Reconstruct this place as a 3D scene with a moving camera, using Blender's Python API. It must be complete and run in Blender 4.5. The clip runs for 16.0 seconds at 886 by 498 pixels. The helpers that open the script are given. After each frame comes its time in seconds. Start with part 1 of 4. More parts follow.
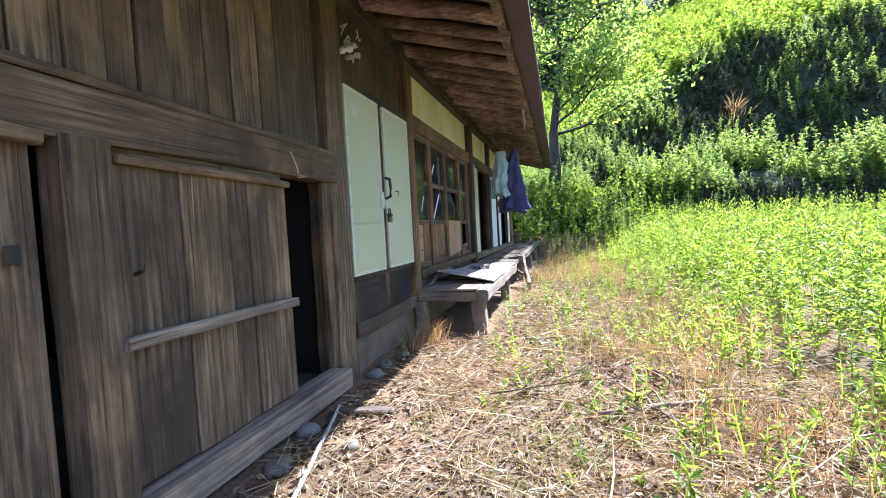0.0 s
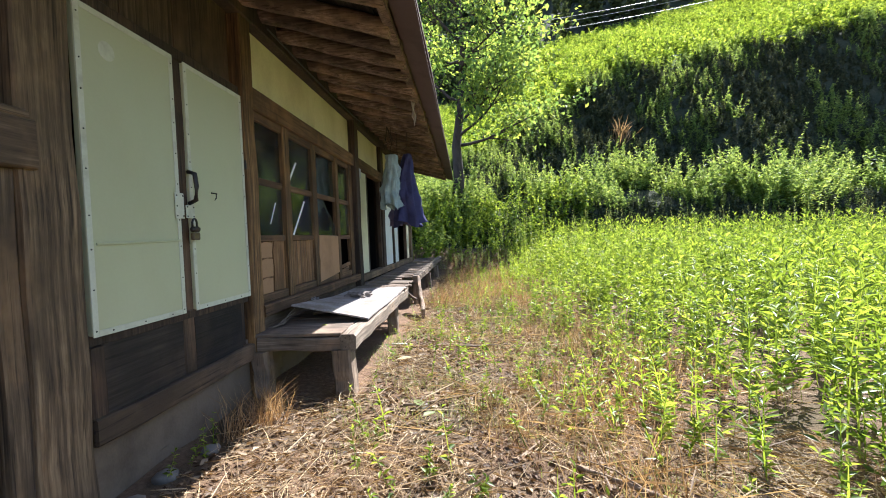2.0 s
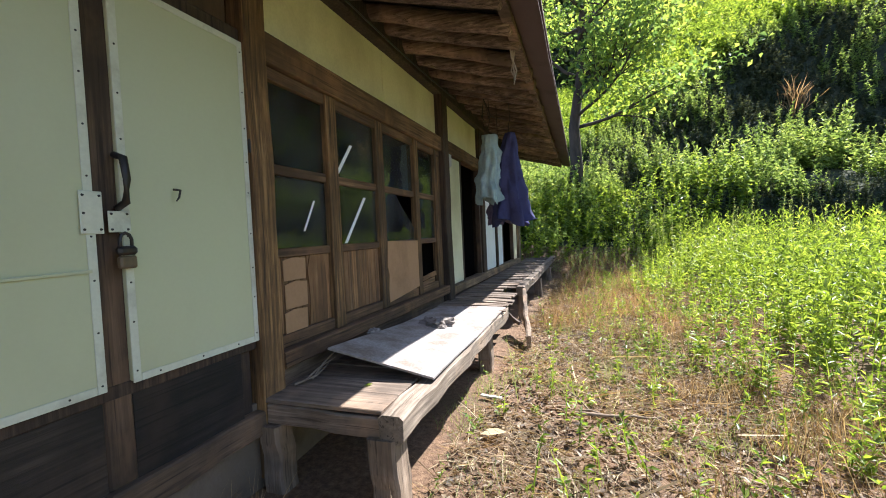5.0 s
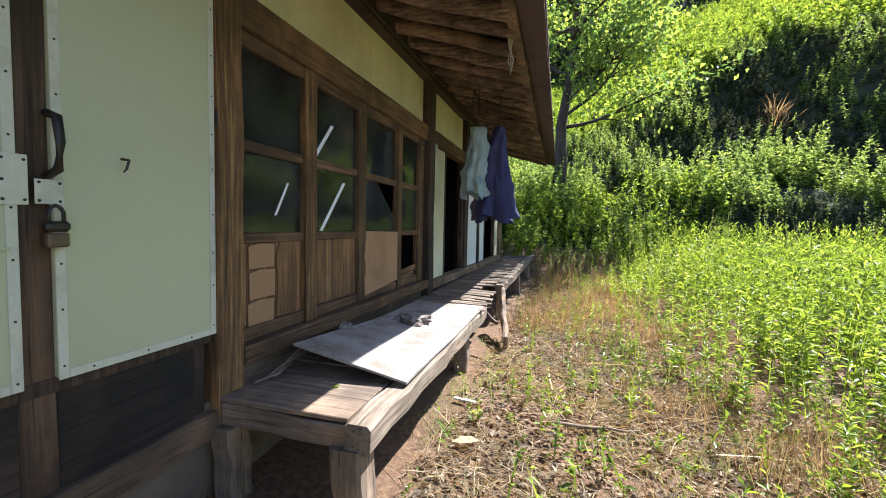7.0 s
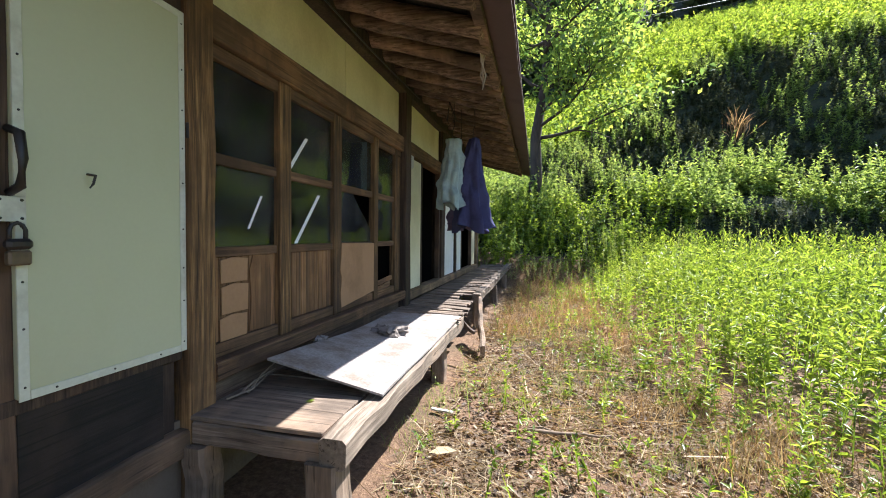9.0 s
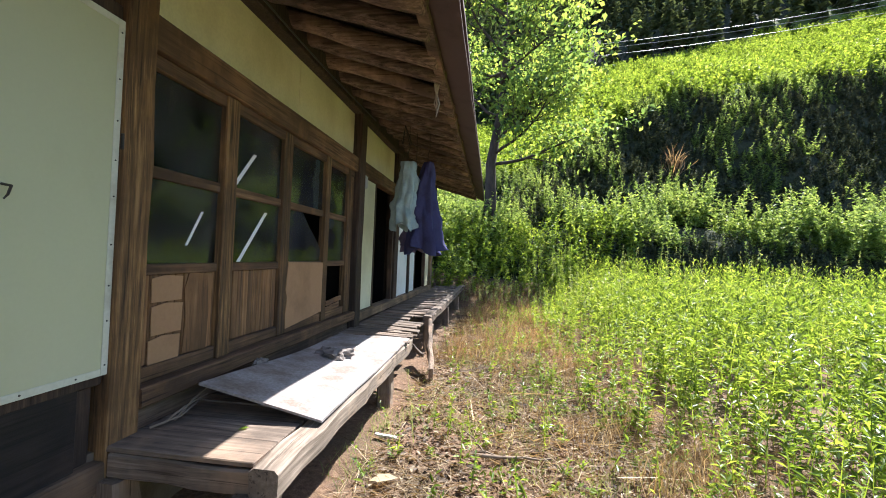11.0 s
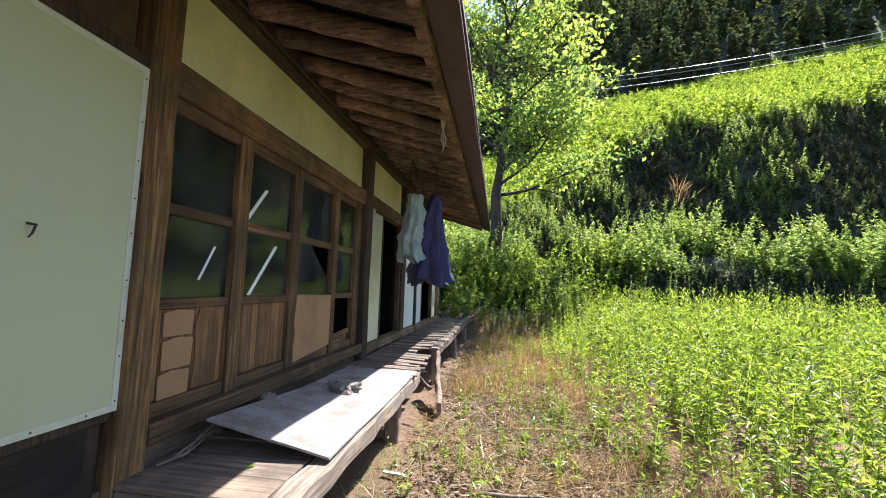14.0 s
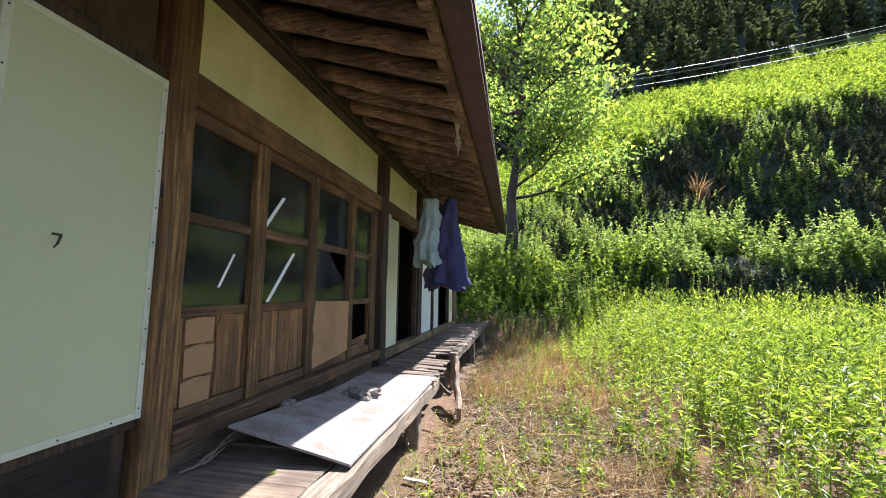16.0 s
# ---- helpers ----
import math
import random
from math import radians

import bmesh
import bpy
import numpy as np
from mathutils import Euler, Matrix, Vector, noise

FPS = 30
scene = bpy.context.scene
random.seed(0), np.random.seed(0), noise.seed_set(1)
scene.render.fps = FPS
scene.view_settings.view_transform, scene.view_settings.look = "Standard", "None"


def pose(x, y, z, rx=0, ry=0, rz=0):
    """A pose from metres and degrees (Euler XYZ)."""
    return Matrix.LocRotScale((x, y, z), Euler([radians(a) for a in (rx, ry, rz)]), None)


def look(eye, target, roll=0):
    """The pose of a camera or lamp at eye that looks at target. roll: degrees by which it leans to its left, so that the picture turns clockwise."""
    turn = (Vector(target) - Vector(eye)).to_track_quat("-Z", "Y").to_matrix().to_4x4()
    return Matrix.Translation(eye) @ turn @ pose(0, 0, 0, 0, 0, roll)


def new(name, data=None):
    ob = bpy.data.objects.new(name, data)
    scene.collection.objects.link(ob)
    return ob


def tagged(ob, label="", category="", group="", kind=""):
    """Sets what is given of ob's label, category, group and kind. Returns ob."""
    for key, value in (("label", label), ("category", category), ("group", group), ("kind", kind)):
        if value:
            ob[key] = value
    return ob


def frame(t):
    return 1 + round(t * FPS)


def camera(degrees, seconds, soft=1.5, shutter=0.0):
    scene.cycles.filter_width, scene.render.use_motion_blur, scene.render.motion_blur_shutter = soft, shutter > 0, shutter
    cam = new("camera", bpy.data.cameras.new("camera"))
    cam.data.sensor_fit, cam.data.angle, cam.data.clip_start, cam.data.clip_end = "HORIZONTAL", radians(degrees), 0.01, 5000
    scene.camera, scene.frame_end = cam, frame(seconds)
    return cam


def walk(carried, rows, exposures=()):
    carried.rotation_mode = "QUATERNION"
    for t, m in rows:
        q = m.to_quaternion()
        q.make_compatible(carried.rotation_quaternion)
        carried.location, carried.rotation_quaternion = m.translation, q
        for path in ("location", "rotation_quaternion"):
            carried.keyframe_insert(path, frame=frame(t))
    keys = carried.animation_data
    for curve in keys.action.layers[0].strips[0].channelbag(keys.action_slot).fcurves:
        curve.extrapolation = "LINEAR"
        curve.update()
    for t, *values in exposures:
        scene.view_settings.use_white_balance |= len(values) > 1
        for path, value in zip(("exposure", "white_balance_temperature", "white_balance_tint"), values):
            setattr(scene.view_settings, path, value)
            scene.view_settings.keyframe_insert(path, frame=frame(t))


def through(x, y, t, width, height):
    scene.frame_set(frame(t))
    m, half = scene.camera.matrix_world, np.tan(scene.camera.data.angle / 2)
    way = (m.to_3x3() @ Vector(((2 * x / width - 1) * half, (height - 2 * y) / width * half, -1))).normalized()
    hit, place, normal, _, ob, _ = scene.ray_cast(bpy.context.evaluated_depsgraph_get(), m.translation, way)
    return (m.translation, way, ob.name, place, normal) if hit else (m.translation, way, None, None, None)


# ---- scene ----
cam = camera(93.3, 16.0, 1.0)

PATH = [
    (0, (1.616, -4.155, 1.103), (1.038, -2.243, 1.005), -3.0),
    (0.5, (1.617, -3.846, 1.071), (1.338, -1.869, 0.959), -2.1),
    (1, (1.565, -3.592, 1.16), (1.426, -1.599, 1.059), -0.8),
    (1.5, (1.596, -3.378, 1.141), (1.477, -1.383, 1.06), -2.1),
    (2, (1.699, -2.984, 1.15), (1.551, -0.99, 1.088), -2.3),
    (2.5, (1.74, -2.729, 1.191), (1.572, -0.736, 1.156), -1.6),
    (3, (1.674, -2.448, 1.239), (1.449, -0.461, 1.216), -4.2),
    (3.5, (1.681, -2.213, 1.223), (1.204, -0.271, 1.216), -4.9),
    (4, (1.729, -1.939, 1.246), (1.067, -0.052, 1.234), -5.1),
    (4.2, (1.715, -1.854, 1.252), (1.037, 0.027, 1.214), -4.8),
    (6.3, (1.52, -1.518, 1.27), (0.911, 0.384, 1.159), 1.1),
    (6.5, (1.542, -1.504, 1.275), (0.931, 0.396, 1.158), 1.2),
    (7, (1.546, -1.499, 1.279), (0.974, 0.413, 1.162), 1.2),
    (7.5, (1.549, -1.51, 1.285), (1.015, 0.414, 1.173), 1.2),
    (8, (1.556, -1.524, 1.287), (1.039, 0.405, 1.182), 1.0),
    (8.5, (1.571, -1.523, 1.286), (1.079, 0.413, 1.197), 0.7),
    (9, (1.574, -1.522, 1.294), (1.099, 0.42, 1.222), 0.7),
    (9.5, (1.567, -1.53, 1.299), (1.109, 0.417, 1.252), 1.2),
    (10, (1.61, -1.528, 1.301), (1.236, 0.437, 1.285), 2.4),
    (10.2, (1.616, -1.53, 1.315), (1.286, 0.442, 1.304), 2.9),
    (12.5, (1.628, -1.549, 1.316), (1.385, 0.432, 1.442), 2.2),
    (13, (1.618, -1.557, 1.323), (1.359, 0.421, 1.467), 2.2),
    (13.5, (1.617, -1.559, 1.319), (1.334, 0.414, 1.484), 2.0),
    (14, (1.615, -1.56, 1.326), (1.311, 0.41, 1.499), 2.0),
    (14.5, (1.606, -1.562, 1.33), (1.283, 0.404, 1.51), 1.9),
    (15, (1.601, -1.554, 1.324), (1.259, 0.408, 1.512), 1.6),
    (15.5, (1.602, -1.542, 1.324), (1.24, 0.416, 1.517), 1.2),
    (16, (1.605, -1.537, 1.316), (1.226, 0.417, 1.512), 1.0),
]
walk(cam, [(t, look(eye, target, roll)) for t, eye, target, roll in PATH], [(0.0, 2.25, 5200, 15), (0.6, 1.72, 5450, 14), (3.5, 1.70, 5850, 13), (7.0, 1.68, 5850, 13), (16.0, 1.68, 5800, 14)])

# ---- world, sun, exposure ----
SUN_EL, SUN_AZ = 53.0, 32.0      # height above the horizon; turned from +y towards +x
world = bpy.data.worlds.new("world")
scene.world = world
world.use_nodes = True
wn = world.node_tree.nodes
sky = wn.new("ShaderNodeTexSky")
sky.sky_type, sky.sun_disc = "NISHITA", False
sky.sun_elevation, sky.sun_rotation = radians(SUN_EL), radians(SUN_AZ)
wn["Background"].inputs[1].default_value = 0.092
world.node_tree.links.new(sky.outputs[0], wn["Background"].inputs[0])
sun = new("sun", bpy.data.lights.new("sun", "SUN"))
sun.data.energy, sun.data.angle, sun.data.color = 5.0, radians(0.5), (1.0, 0.94, 0.84)
sun_dir = Vector((math.sin(radians(SUN_AZ)) * math.cos(radians(SUN_EL)), math.cos(radians(SUN_AZ)) * math.cos(radians(SUN_EL)), math.sin(radians(SUN_EL))))
sun.matrix_world = look(sun_dir * 50, (0, 0, 0))

rng = np.random.default_rng(7)


# ---- materials ----
def mat_nodes(name, rough=0.8, metal=0.0):
    m = bpy.data.materials.new(name)
    m.use_nodes = True
    nt = m.node_tree
    b = nt.nodes["Principled BSDF"]
    b.inputs["Roughness"].default_value, b.inputs["Metallic"].default_value = rough, metal
    return m, nt, b


def ramp(nt, src, stops):
    r = nt.nodes.new("ShaderNodeValToRGB")
    while len(r.color_ramp.elements) < len(stops):
        r.color_ramp.elements.new(0.5)
    for e, (p, c) in zip(r.color_ramp.elements, stops):
        e.position, e.color = p, (*c, 1)
    nt.links.new(src, r.inputs[0])
    return r.outputs[0]


def noise_tex(nt, scale, detail=4.0, stretch=(1, 1, 1), per_object=False, rough=0.6):
    tc = nt.nodes.new("ShaderNodeTexCoord")
    mp = nt.nodes.new("ShaderNodeMapping")
    mp.inputs["Scale"].default_value = stretch
    src = tc.outputs["Object"]
    if per_object:
        oi = nt.nodes.new("ShaderNodeObjectInfo")
        mul = nt.nodes.new("ShaderNodeMath")
        mul.operation = "MULTIPLY"
        mul.inputs[1].default_value = 37.0
        nt.links.new(oi.outputs["Random"], mul.inputs[0])
        nt.links.new(mul.outputs[0], mp.inputs["Location"])
    nt.links.new(src, mp.inputs["Vector"])
    n = nt.nodes.new("ShaderNodeTexNoise")
    n.inputs["Scale"].default_value, n.inputs["Detail"].default_value, n.inputs["Roughness"].default_value = scale, detail, rough
    nt.links.new(mp.outputs[0], n.inputs["Vector"])
    return n.outputs["Fac"]


def mixc(nt, fac, a, b, mode="MIX"):
    m = nt.nodes.new("ShaderNodeMix")
    m.data_type, m.blend_type = "RGBA", mode
    for sock, v in ((m.inputs["Factor"], fac), (m.inputs["A"], a), (m.inputs["B"], b)):
        if isinstance(v, (int, float)):
            sock.default_value = v
        elif isinstance(v, tuple):
            sock.default_value = (*v, 1)
        else:
            nt.links.new(v, sock)
    return m.outputs["Result"]


def bump(nt, b, src, strength, dist=0.01):
    n = nt.nodes.new("ShaderNodeBump")
    n.inputs["Strength"].default_value, n.inputs["Distance"].default_value = strength, dist
    nt.links.new(src, n.inputs["Height"])
    nt.links.new(n.outputs[0], b.inputs["Normal"])


def wood(name, dark, mid, light, axis=2, rough=0.85, strength=0.5):
    """Weathered timber with the grain along one axis."""
    m, nt, b = mat_nodes(name, rough)
    st = [22.0, 22.0, 22.0]
    st[axis] = 0.9
    grain = noise_tex(nt, 2.2, 8.0, tuple(st), True, 0.7)
    sc = [46.0, 46.0, 46.0]
    sc[axis] = 0.8
    crack = noise_tex(nt, 1.6, 3.0, tuple(sc), True, 0.5)
    stain = noise_tex(nt, 1.7, 4.0, (1, 1, 1), True)
    col = ramp(nt, grain, [(0.34, dark), (0.5, mid), (0.66, light)])
    col = mixc(nt, ramp(nt, stain, [(0.38, (0, 0, 0)), (0.66, (1, 1, 1))]), col, tuple(c * 0.45 for c in mid), "MIX")
    patch = noise_tex(nt, 2.6, 5.0, (1, 1, 0.6), True)
    col = mixc(nt, ramp(nt, patch, [(0.52, (0, 0, 0)), (0.70, (0.6, 0.6, 0.6))]), col, tuple(c * k for c, k in zip(light, (1.1, 0.95, 0.8))), "MIX")
    col = mixc(nt, 1.0, col, ramp(nt, crack, [(0.33, (0.42, 0.4, 0.38)), (0.40, (1, 1, 1))]), "MULTIPLY")
    oi = nt.nodes.new("ShaderNodeObjectInfo")
    tone = ramp(nt, oi.outputs["Random"], [(0, (0.62, 0.6, 0.6)), (1, (1.25, 1.2, 1.12))])
    col = mixc(nt, 1.0, col, tone, "MULTIPLY")
    nt.links.new(col, b.inputs["Base Color"])
    bump(nt, b, grain, strength, 0.006)
    return m


def paint(name, col, worn, rough=0.5, scale=1.3, amount=(0.5, 0.75), stretch=(1, 1, 1), strength=0.08, speck=0.12):
    m, nt, b = mat_nodes(name, rough)
    big = noise_tex(nt, scale, 5.0, stretch)
    fine = noise_tex(nt, 60, 3.0)
    c = mixc(nt, ramp(nt, big, [(amount[0], (0, 0, 0)), (amount[1], (1, 1, 1))]), col, worn)
    c = mixc(nt, speck, c, ramp(nt, fine, [(0.35, (0.35, 0.33, 0.28)), (0.65, (1, 1, 1))]), "MULTIPLY")
    nt.links.new(c, b.inputs["Base Color"])
    bump(nt, b, fine, strength, 0.004)
    return m


def leaf(name, a, b_, c_, through=0.5, rough=0.45):
    """Thin leaves that let light through; each leaf has its own tone."""
    m = bpy.data.materials.new(name)
    m.use_nodes = True
    nt = m.node_tree
    nt.nodes.clear()
    g = nt.nodes.new("ShaderNodeNewGeometry")
    col = ramp(nt, g.outputs["Random Per Island"], [(0.0, a), (0.5, b_), (1.0, c_)])
    patch = ramp(nt, noise_tex(nt, 0.55, 3.0), [(0.3, (0.72, 0.78, 0.75)), (0.7, (1.15, 1.1, 1.0))])
    col = mixc(nt, 1.0, col, patch, "MULTIPLY")
    d, tr, gl = (nt.nodes.new("ShaderNodeBsdf" + k) for k in ("Diffuse", "Translucent", "Glossy"))
    gl.inputs["Roughness"].default_value = rough
    gl.inputs["Color"].default_value = (0.6, 0.6, 0.6, 1)
    warm = mixc(nt, 1.0, col, (1.85, 1.5, 0.95), "MULTIPLY")
    nt.links.new(col, d.inputs["Color"])
    nt.links.new(warm, tr.inputs["Color"])
    m1, m2 = nt.nodes.new("ShaderNodeMixShader"), nt.nodes.new("ShaderNodeMixShader")
    m1.inputs[0].default_value, m2.inputs[0].default_value = through, 0.045
    out = nt.nodes.new("ShaderNodeOutputMaterial")
    for s, t in ((d.outputs[0], m1.inputs[1]), (tr.outputs[0], m1.inputs[2]), (m1.outputs[0], m2.inputs[1]), (gl.outputs[0], m2.inputs[2]), (m2.outputs[0], out.inputs[0])):
        nt.links.new(s, t)
    return m


M = {}
M["barn"] = wood("weathered_barn_wood", (0.034, 0.023, 0.014), (0.155, 0.107, 0.064), (0.34, 0.245, 0.145))
M["barn_y"] = wood("weathered_beam_wood", (0.06, 0.04, 0.025), (0.18, 0.122, 0.075), (0.32, 0.23, 0.145), 1)
M["grey_y"] = wood("grey_beam_wood", (0.09, 0.07, 0.055), (0.26, 0.21, 0.165), (0.44, 0.37, 0.31), 1)
M["grey_x"] = wood("grey_plank_wood", (0.06, 0.045, 0.036), (0.20, 0.155, 0.12), (0.36, 0.29, 0.235), 0)
M["grey_z"] = wood("grey_leg_wood", (0.10, 0.075, 0.055), (0.27, 0.205, 0.15), (0.45, 0.36, 0.28))
M["brown"] = wood("brown_window_wood", (0.022, 0.013, 0.006), (0.14, 0.08, 0.033), (0.34, 0.21, 0.09), strength=0.8)
M["brown_y"] = wood("brown_rail_wood", (0.045, 0.024, 0.012), (0.16, 0.09, 0.045), (0.29, 0.18, 0.095), 1)
# Near-black wood of the kick panels
M["dark"] = wood("near_black_wood", (0.010, 0.008, 0.007), (0.026, 0.020, 0.016), (0.055, 0.042, 0.034), 1)
M["darkpost"] = wood("dark_post_wood", (0.022, 0.015, 0.010), (0.075, 0.048, 0.03), (0.15, 0.10, 0.065))
M["rafter"] = wood("rafter_wood", (0.035, 0.024, 0.02), (0.19, 0.13, 0.10), (0.42, 0.31, 0.24), 0, strength=1.0)
# Near-black soffit: shade between the rafters is put into its colour
M["sheath"] = wood("shaded_soffit_wood", (0.008, 0.007, 0.008), (0.02, 0.017, 0.016), (0.045, 0.037, 0.033), 1)
M["ply"] = wood("grooved_plywood", (0.10, 0.052, 0.022), (0.23, 0.125, 0.055), (0.34, 0.20, 0.095))
M["card"] = paint("cardboard", (0.35, 0.205, 0.105), (0.23, 0.13, 0.062), 0.9, 2.5)
M["panel"] = paint("cream_sheet", (0.50, 0.515, 0.34), (0.41, 0.405, 0.245), 0.42, 0.9, (0.45, 0.85), (1, 1, 0.6), 0.03, 0.03)
M["strip"] = paint("cream_strip", (0.60, 0.61, 0.50), (0.42, 0.41, 0.32), 0.45, 8)
M["plaster"] = paint("cream_plaster", (0.74, 0.68, 0.46), (0.52, 0.45, 0.27), 0.9, 1.5, (0.42, 0.78), (1, 1, 0.7), 0.4)
M["cream"] = paint("cream_door_sheet", (0.70, 0.69, 0.50), (0.55, 0.52, 0.36), 0.5)
M["white"] = paint("white_door_sheet", (0.78, 0.80, 0.76), (0.62, 0.62, 0.55), 0.5)
M["board"] = paint("whitish_board", (0.40, 0.365, 0.35), (0.25, 0.20, 0.165), 0.85, 5.5, (0.42, 0.66), strength=0.4, speck=0.45)
M["earth"] = paint("earth_foundation", (0.17, 0.128, 0.088), (0.09, 0.068, 0.048), 0.95, 3.0, strength=0.8)
# Darkness of the unlit rooms, put into a near-black wall colour
M["unlit_interior"] = paint("shade_dark_interior", (0.018, 0.015, 0.014), (0.01, 0.009, 0.008), 0.95)
M["iron"] = paint("black_iron", (0.02, 0.018, 0.017), (0.05, 0.03, 0.02), 0.5, 14)
M["rust"] = paint("rusty_sheet", (0.105, 0.068, 0.066), (0.06, 0.036, 0.034), 0.6, 4)
M["steel"] = paint("galvanised", (0.45, 0.45, 0.44), (0.28, 0.24, 0.2), 0.4, 9)
M["brass"] = paint("dull_brass", (0.12, 0.085, 0.05), (0.07, 0.05, 0.035), 0.45, 20)
M["blue"] = paint("navy_cloth", (0.05, 0.05, 0.125), (0.03, 0.03, 0.075), 0.95, 9, strength=0.5)
M["mint"] = paint("pale_cloth", (0.33, 0.42, 0.41), (0.22, 0.29, 0.31), 0.95, 9, strength=0.5)
M["purple"] = paint("mauve_cloth", (0.13, 0.10, 0.17), (0.08, 0.06, 0.11), 0.95, 9, strength=0.5)
M["rag"] = paint("grey_rag", (0.24, 0.205, 0.18), (0.06, 0.05, 0.045), 0.95, 16, strength=0.8)
M["stone"] = paint("field_stone", (0.19, 0.17, 0.145), (0.11, 0.095, 0.08), 0.9, 9, strength=0.7)
# White of the painted sun streaks and of one insulator spool
M["streak_spool_white"] = paint("white_streak_spool", (0.85, 0.86, 0.88), (0.75, 0.76, 0.8), 0.4)
M["rope"] = paint("pale_rope", (0.42, 0.36, 0.28), (0.25, 0.2, 0.15), 0.95, 20)
M["bark"] = paint("tree_bark", (0.075, 0.058, 0.048), (0.035, 0.028, 0.024), 0.95, 6, (0.4, 0.65), (1, 1, 0.3), 0.9)
M["twig"] = paint("dry_branch", (0.24, 0.18, 0.125), (0.14, 0.10, 0.07), 0.95, 12)
M["cable"] = paint("cable_sheath", (0.25, 0.25, 0.26), (0.2, 0.2, 0.21), 0.5)

M["field"] = leaf("field_leaf", (0.068, 0.125, 0.018), (0.165, 0.275, 0.034), (0.29, 0.405, 0.072), 0.6, 0.35)
M["shrub"] = leaf("shrub_leaf", (0.08, 0.145, 0.045), (0.175, 0.285, 0.085), (0.30, 0.42, 0.14), 0.58, 0.4)
M["tree"] = leaf("tree_leaf", (0.08, 0.17, 0.055), (0.175, 0.29, 0.085), (0.32, 0.44, 0.10), 0.6)
M["mug"] = leaf("mugwort_leaf", (0.15, 0.22, 0.085), (0.21, 0.28, 0.12), (0.27, 0.34, 0.16), 0.55)
M["straw"] = leaf("dry_straw", (0.09, 0.055, 0.032), (0.30, 0.21, 0.12), (0.60, 0.49, 0.32), 0.25, 0.6)
M["russet"] = leaf("russet_grass", (0.14, 0.09, 0.05), (0.30, 0.205, 0.12), (0.48, 0.37, 0.23), 0.35, 0.6)
# Scrub leaves carry the bank's shade in their dark colour
M["scrub"] = leaf("shaded_scrub_leaf", (0.03, 0.045, 0.032), (0.055, 0.078, 0.048), (0.10, 0.125, 0.07), 0.25, 0.6)
# Forest green lightened somewhat, painting in the distance haze
M["pine"] = leaf("hazed_forest_leaf", (0.04, 0.062, 0.036), (0.065, 0.098, 0.05), (0.09, 0.13, 0.06), 0.25, 0.7)
M["litter"] = leaf("leaf_litter", (0.05, 0.033, 0.024), (0.17, 0.115, 0.075), (0.38, 0.30, 0.21), 0.15, 0.6)

m, nt, b = mat_nodes("soil", 0.95)
big, fine = noise_tex(nt, 0.9, 6), noise_tex(nt, 26, 8, rough=0.75)
c = ramp(nt, fine, [(0.3, (0.055, 0.032, 0.02)), (0.5, (0.19, 0.112, 0.064)), (0.75, (0.36, 0.235, 0.14))])
c = mixc(nt, ramp(nt, big, [(0.45, (0, 0, 0)), (0.65, (1, 1, 1))]), c, (0.10, 0.075, 0.04))
nt.links.new(c, b.inputs["Base Color"])
bump(nt, b, fine, 0.9, 0.03)
M["soil"] = m
# Earth beyond the yard, darkened to hold the steep bank's shade
m, nt, b = mat_nodes("shaded_hill_earth", 0.95)
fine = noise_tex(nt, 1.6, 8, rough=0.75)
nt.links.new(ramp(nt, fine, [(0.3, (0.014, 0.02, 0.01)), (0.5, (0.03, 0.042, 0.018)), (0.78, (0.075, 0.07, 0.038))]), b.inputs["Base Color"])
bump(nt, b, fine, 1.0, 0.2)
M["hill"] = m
m, nt, b = mat_nodes("meadow_earth", 0.95)
fine = noise_tex(nt, 2.2, 8, rough=0.75)
nt.links.new(ramp(nt, fine, [(0.3, (0.06, 0.09, 0.02)), (0.55, (0.12, 0.18, 0.03)), (0.78, (0.19, 0.23, 0.06))]), b.inputs["Base Color"])
bump(nt, b, fine, 1.0, 0.2)
M["meadow"] = m

m = bpy.data.materials.new("window_glass")
m.use_nodes = True
nt = m.node_tree
nt.nodes.clear()
tr, gl, fr, mx, out = (nt.nodes.new("ShaderNode" + k) for k in ("BsdfTransparent", "BsdfGlossy", "Fresnel", "MixShader", "OutputMaterial"))
tr.inputs[0].default_value = (0.42, 0.47, 0.44, 1)
gl.inputs["Roughness"].default_value = 0.035
gl.inputs["Color"].default_value = (0.8, 0.85, 0.85, 1)
fr.inputs[0].default_value = 1.5
dust, mx0 = nt.nodes.new("ShaderNodeBsdfDiffuse"), nt.nodes.new("ShaderNodeMixShader")
dust.inputs[0].default_value = (0.4, 0.42, 0.38, 1)
grime = ramp(nt, noise_tex(nt, 3.0, 6), [(0.35, (0.02, 0.02, 0.02)), (0.75, (0.14, 0.14, 0.14))])
nt.links.new(grime, mx0.inputs[0])
nt.links.new(tr.outputs[0], mx0.inputs[1])
nt.links.new(dust.outputs[0], mx0.inputs[2])
for s, t in ((fr.outputs[0], mx.inputs[0]), (mx0.outputs[0], mx.inputs[1]), (gl.outputs[0], mx.inputs[2]), (mx.outputs[0], out.inputs[0])):
    nt.links.new(s, t)
M["glass"] = m


# ---- builders ----
def thing(name, at, label, category, group="", kind=""):
    ob = new(name)
    ob.empty_display_size = 0.1
    ob.location = at
    return tagged(ob, label, category, group, kind)


def base_of(parent):
    """Where a thing stands; parts keep world coordinates."""
    return Vector((0, 0, 0)) if parent.parent else Vector(parent.location)


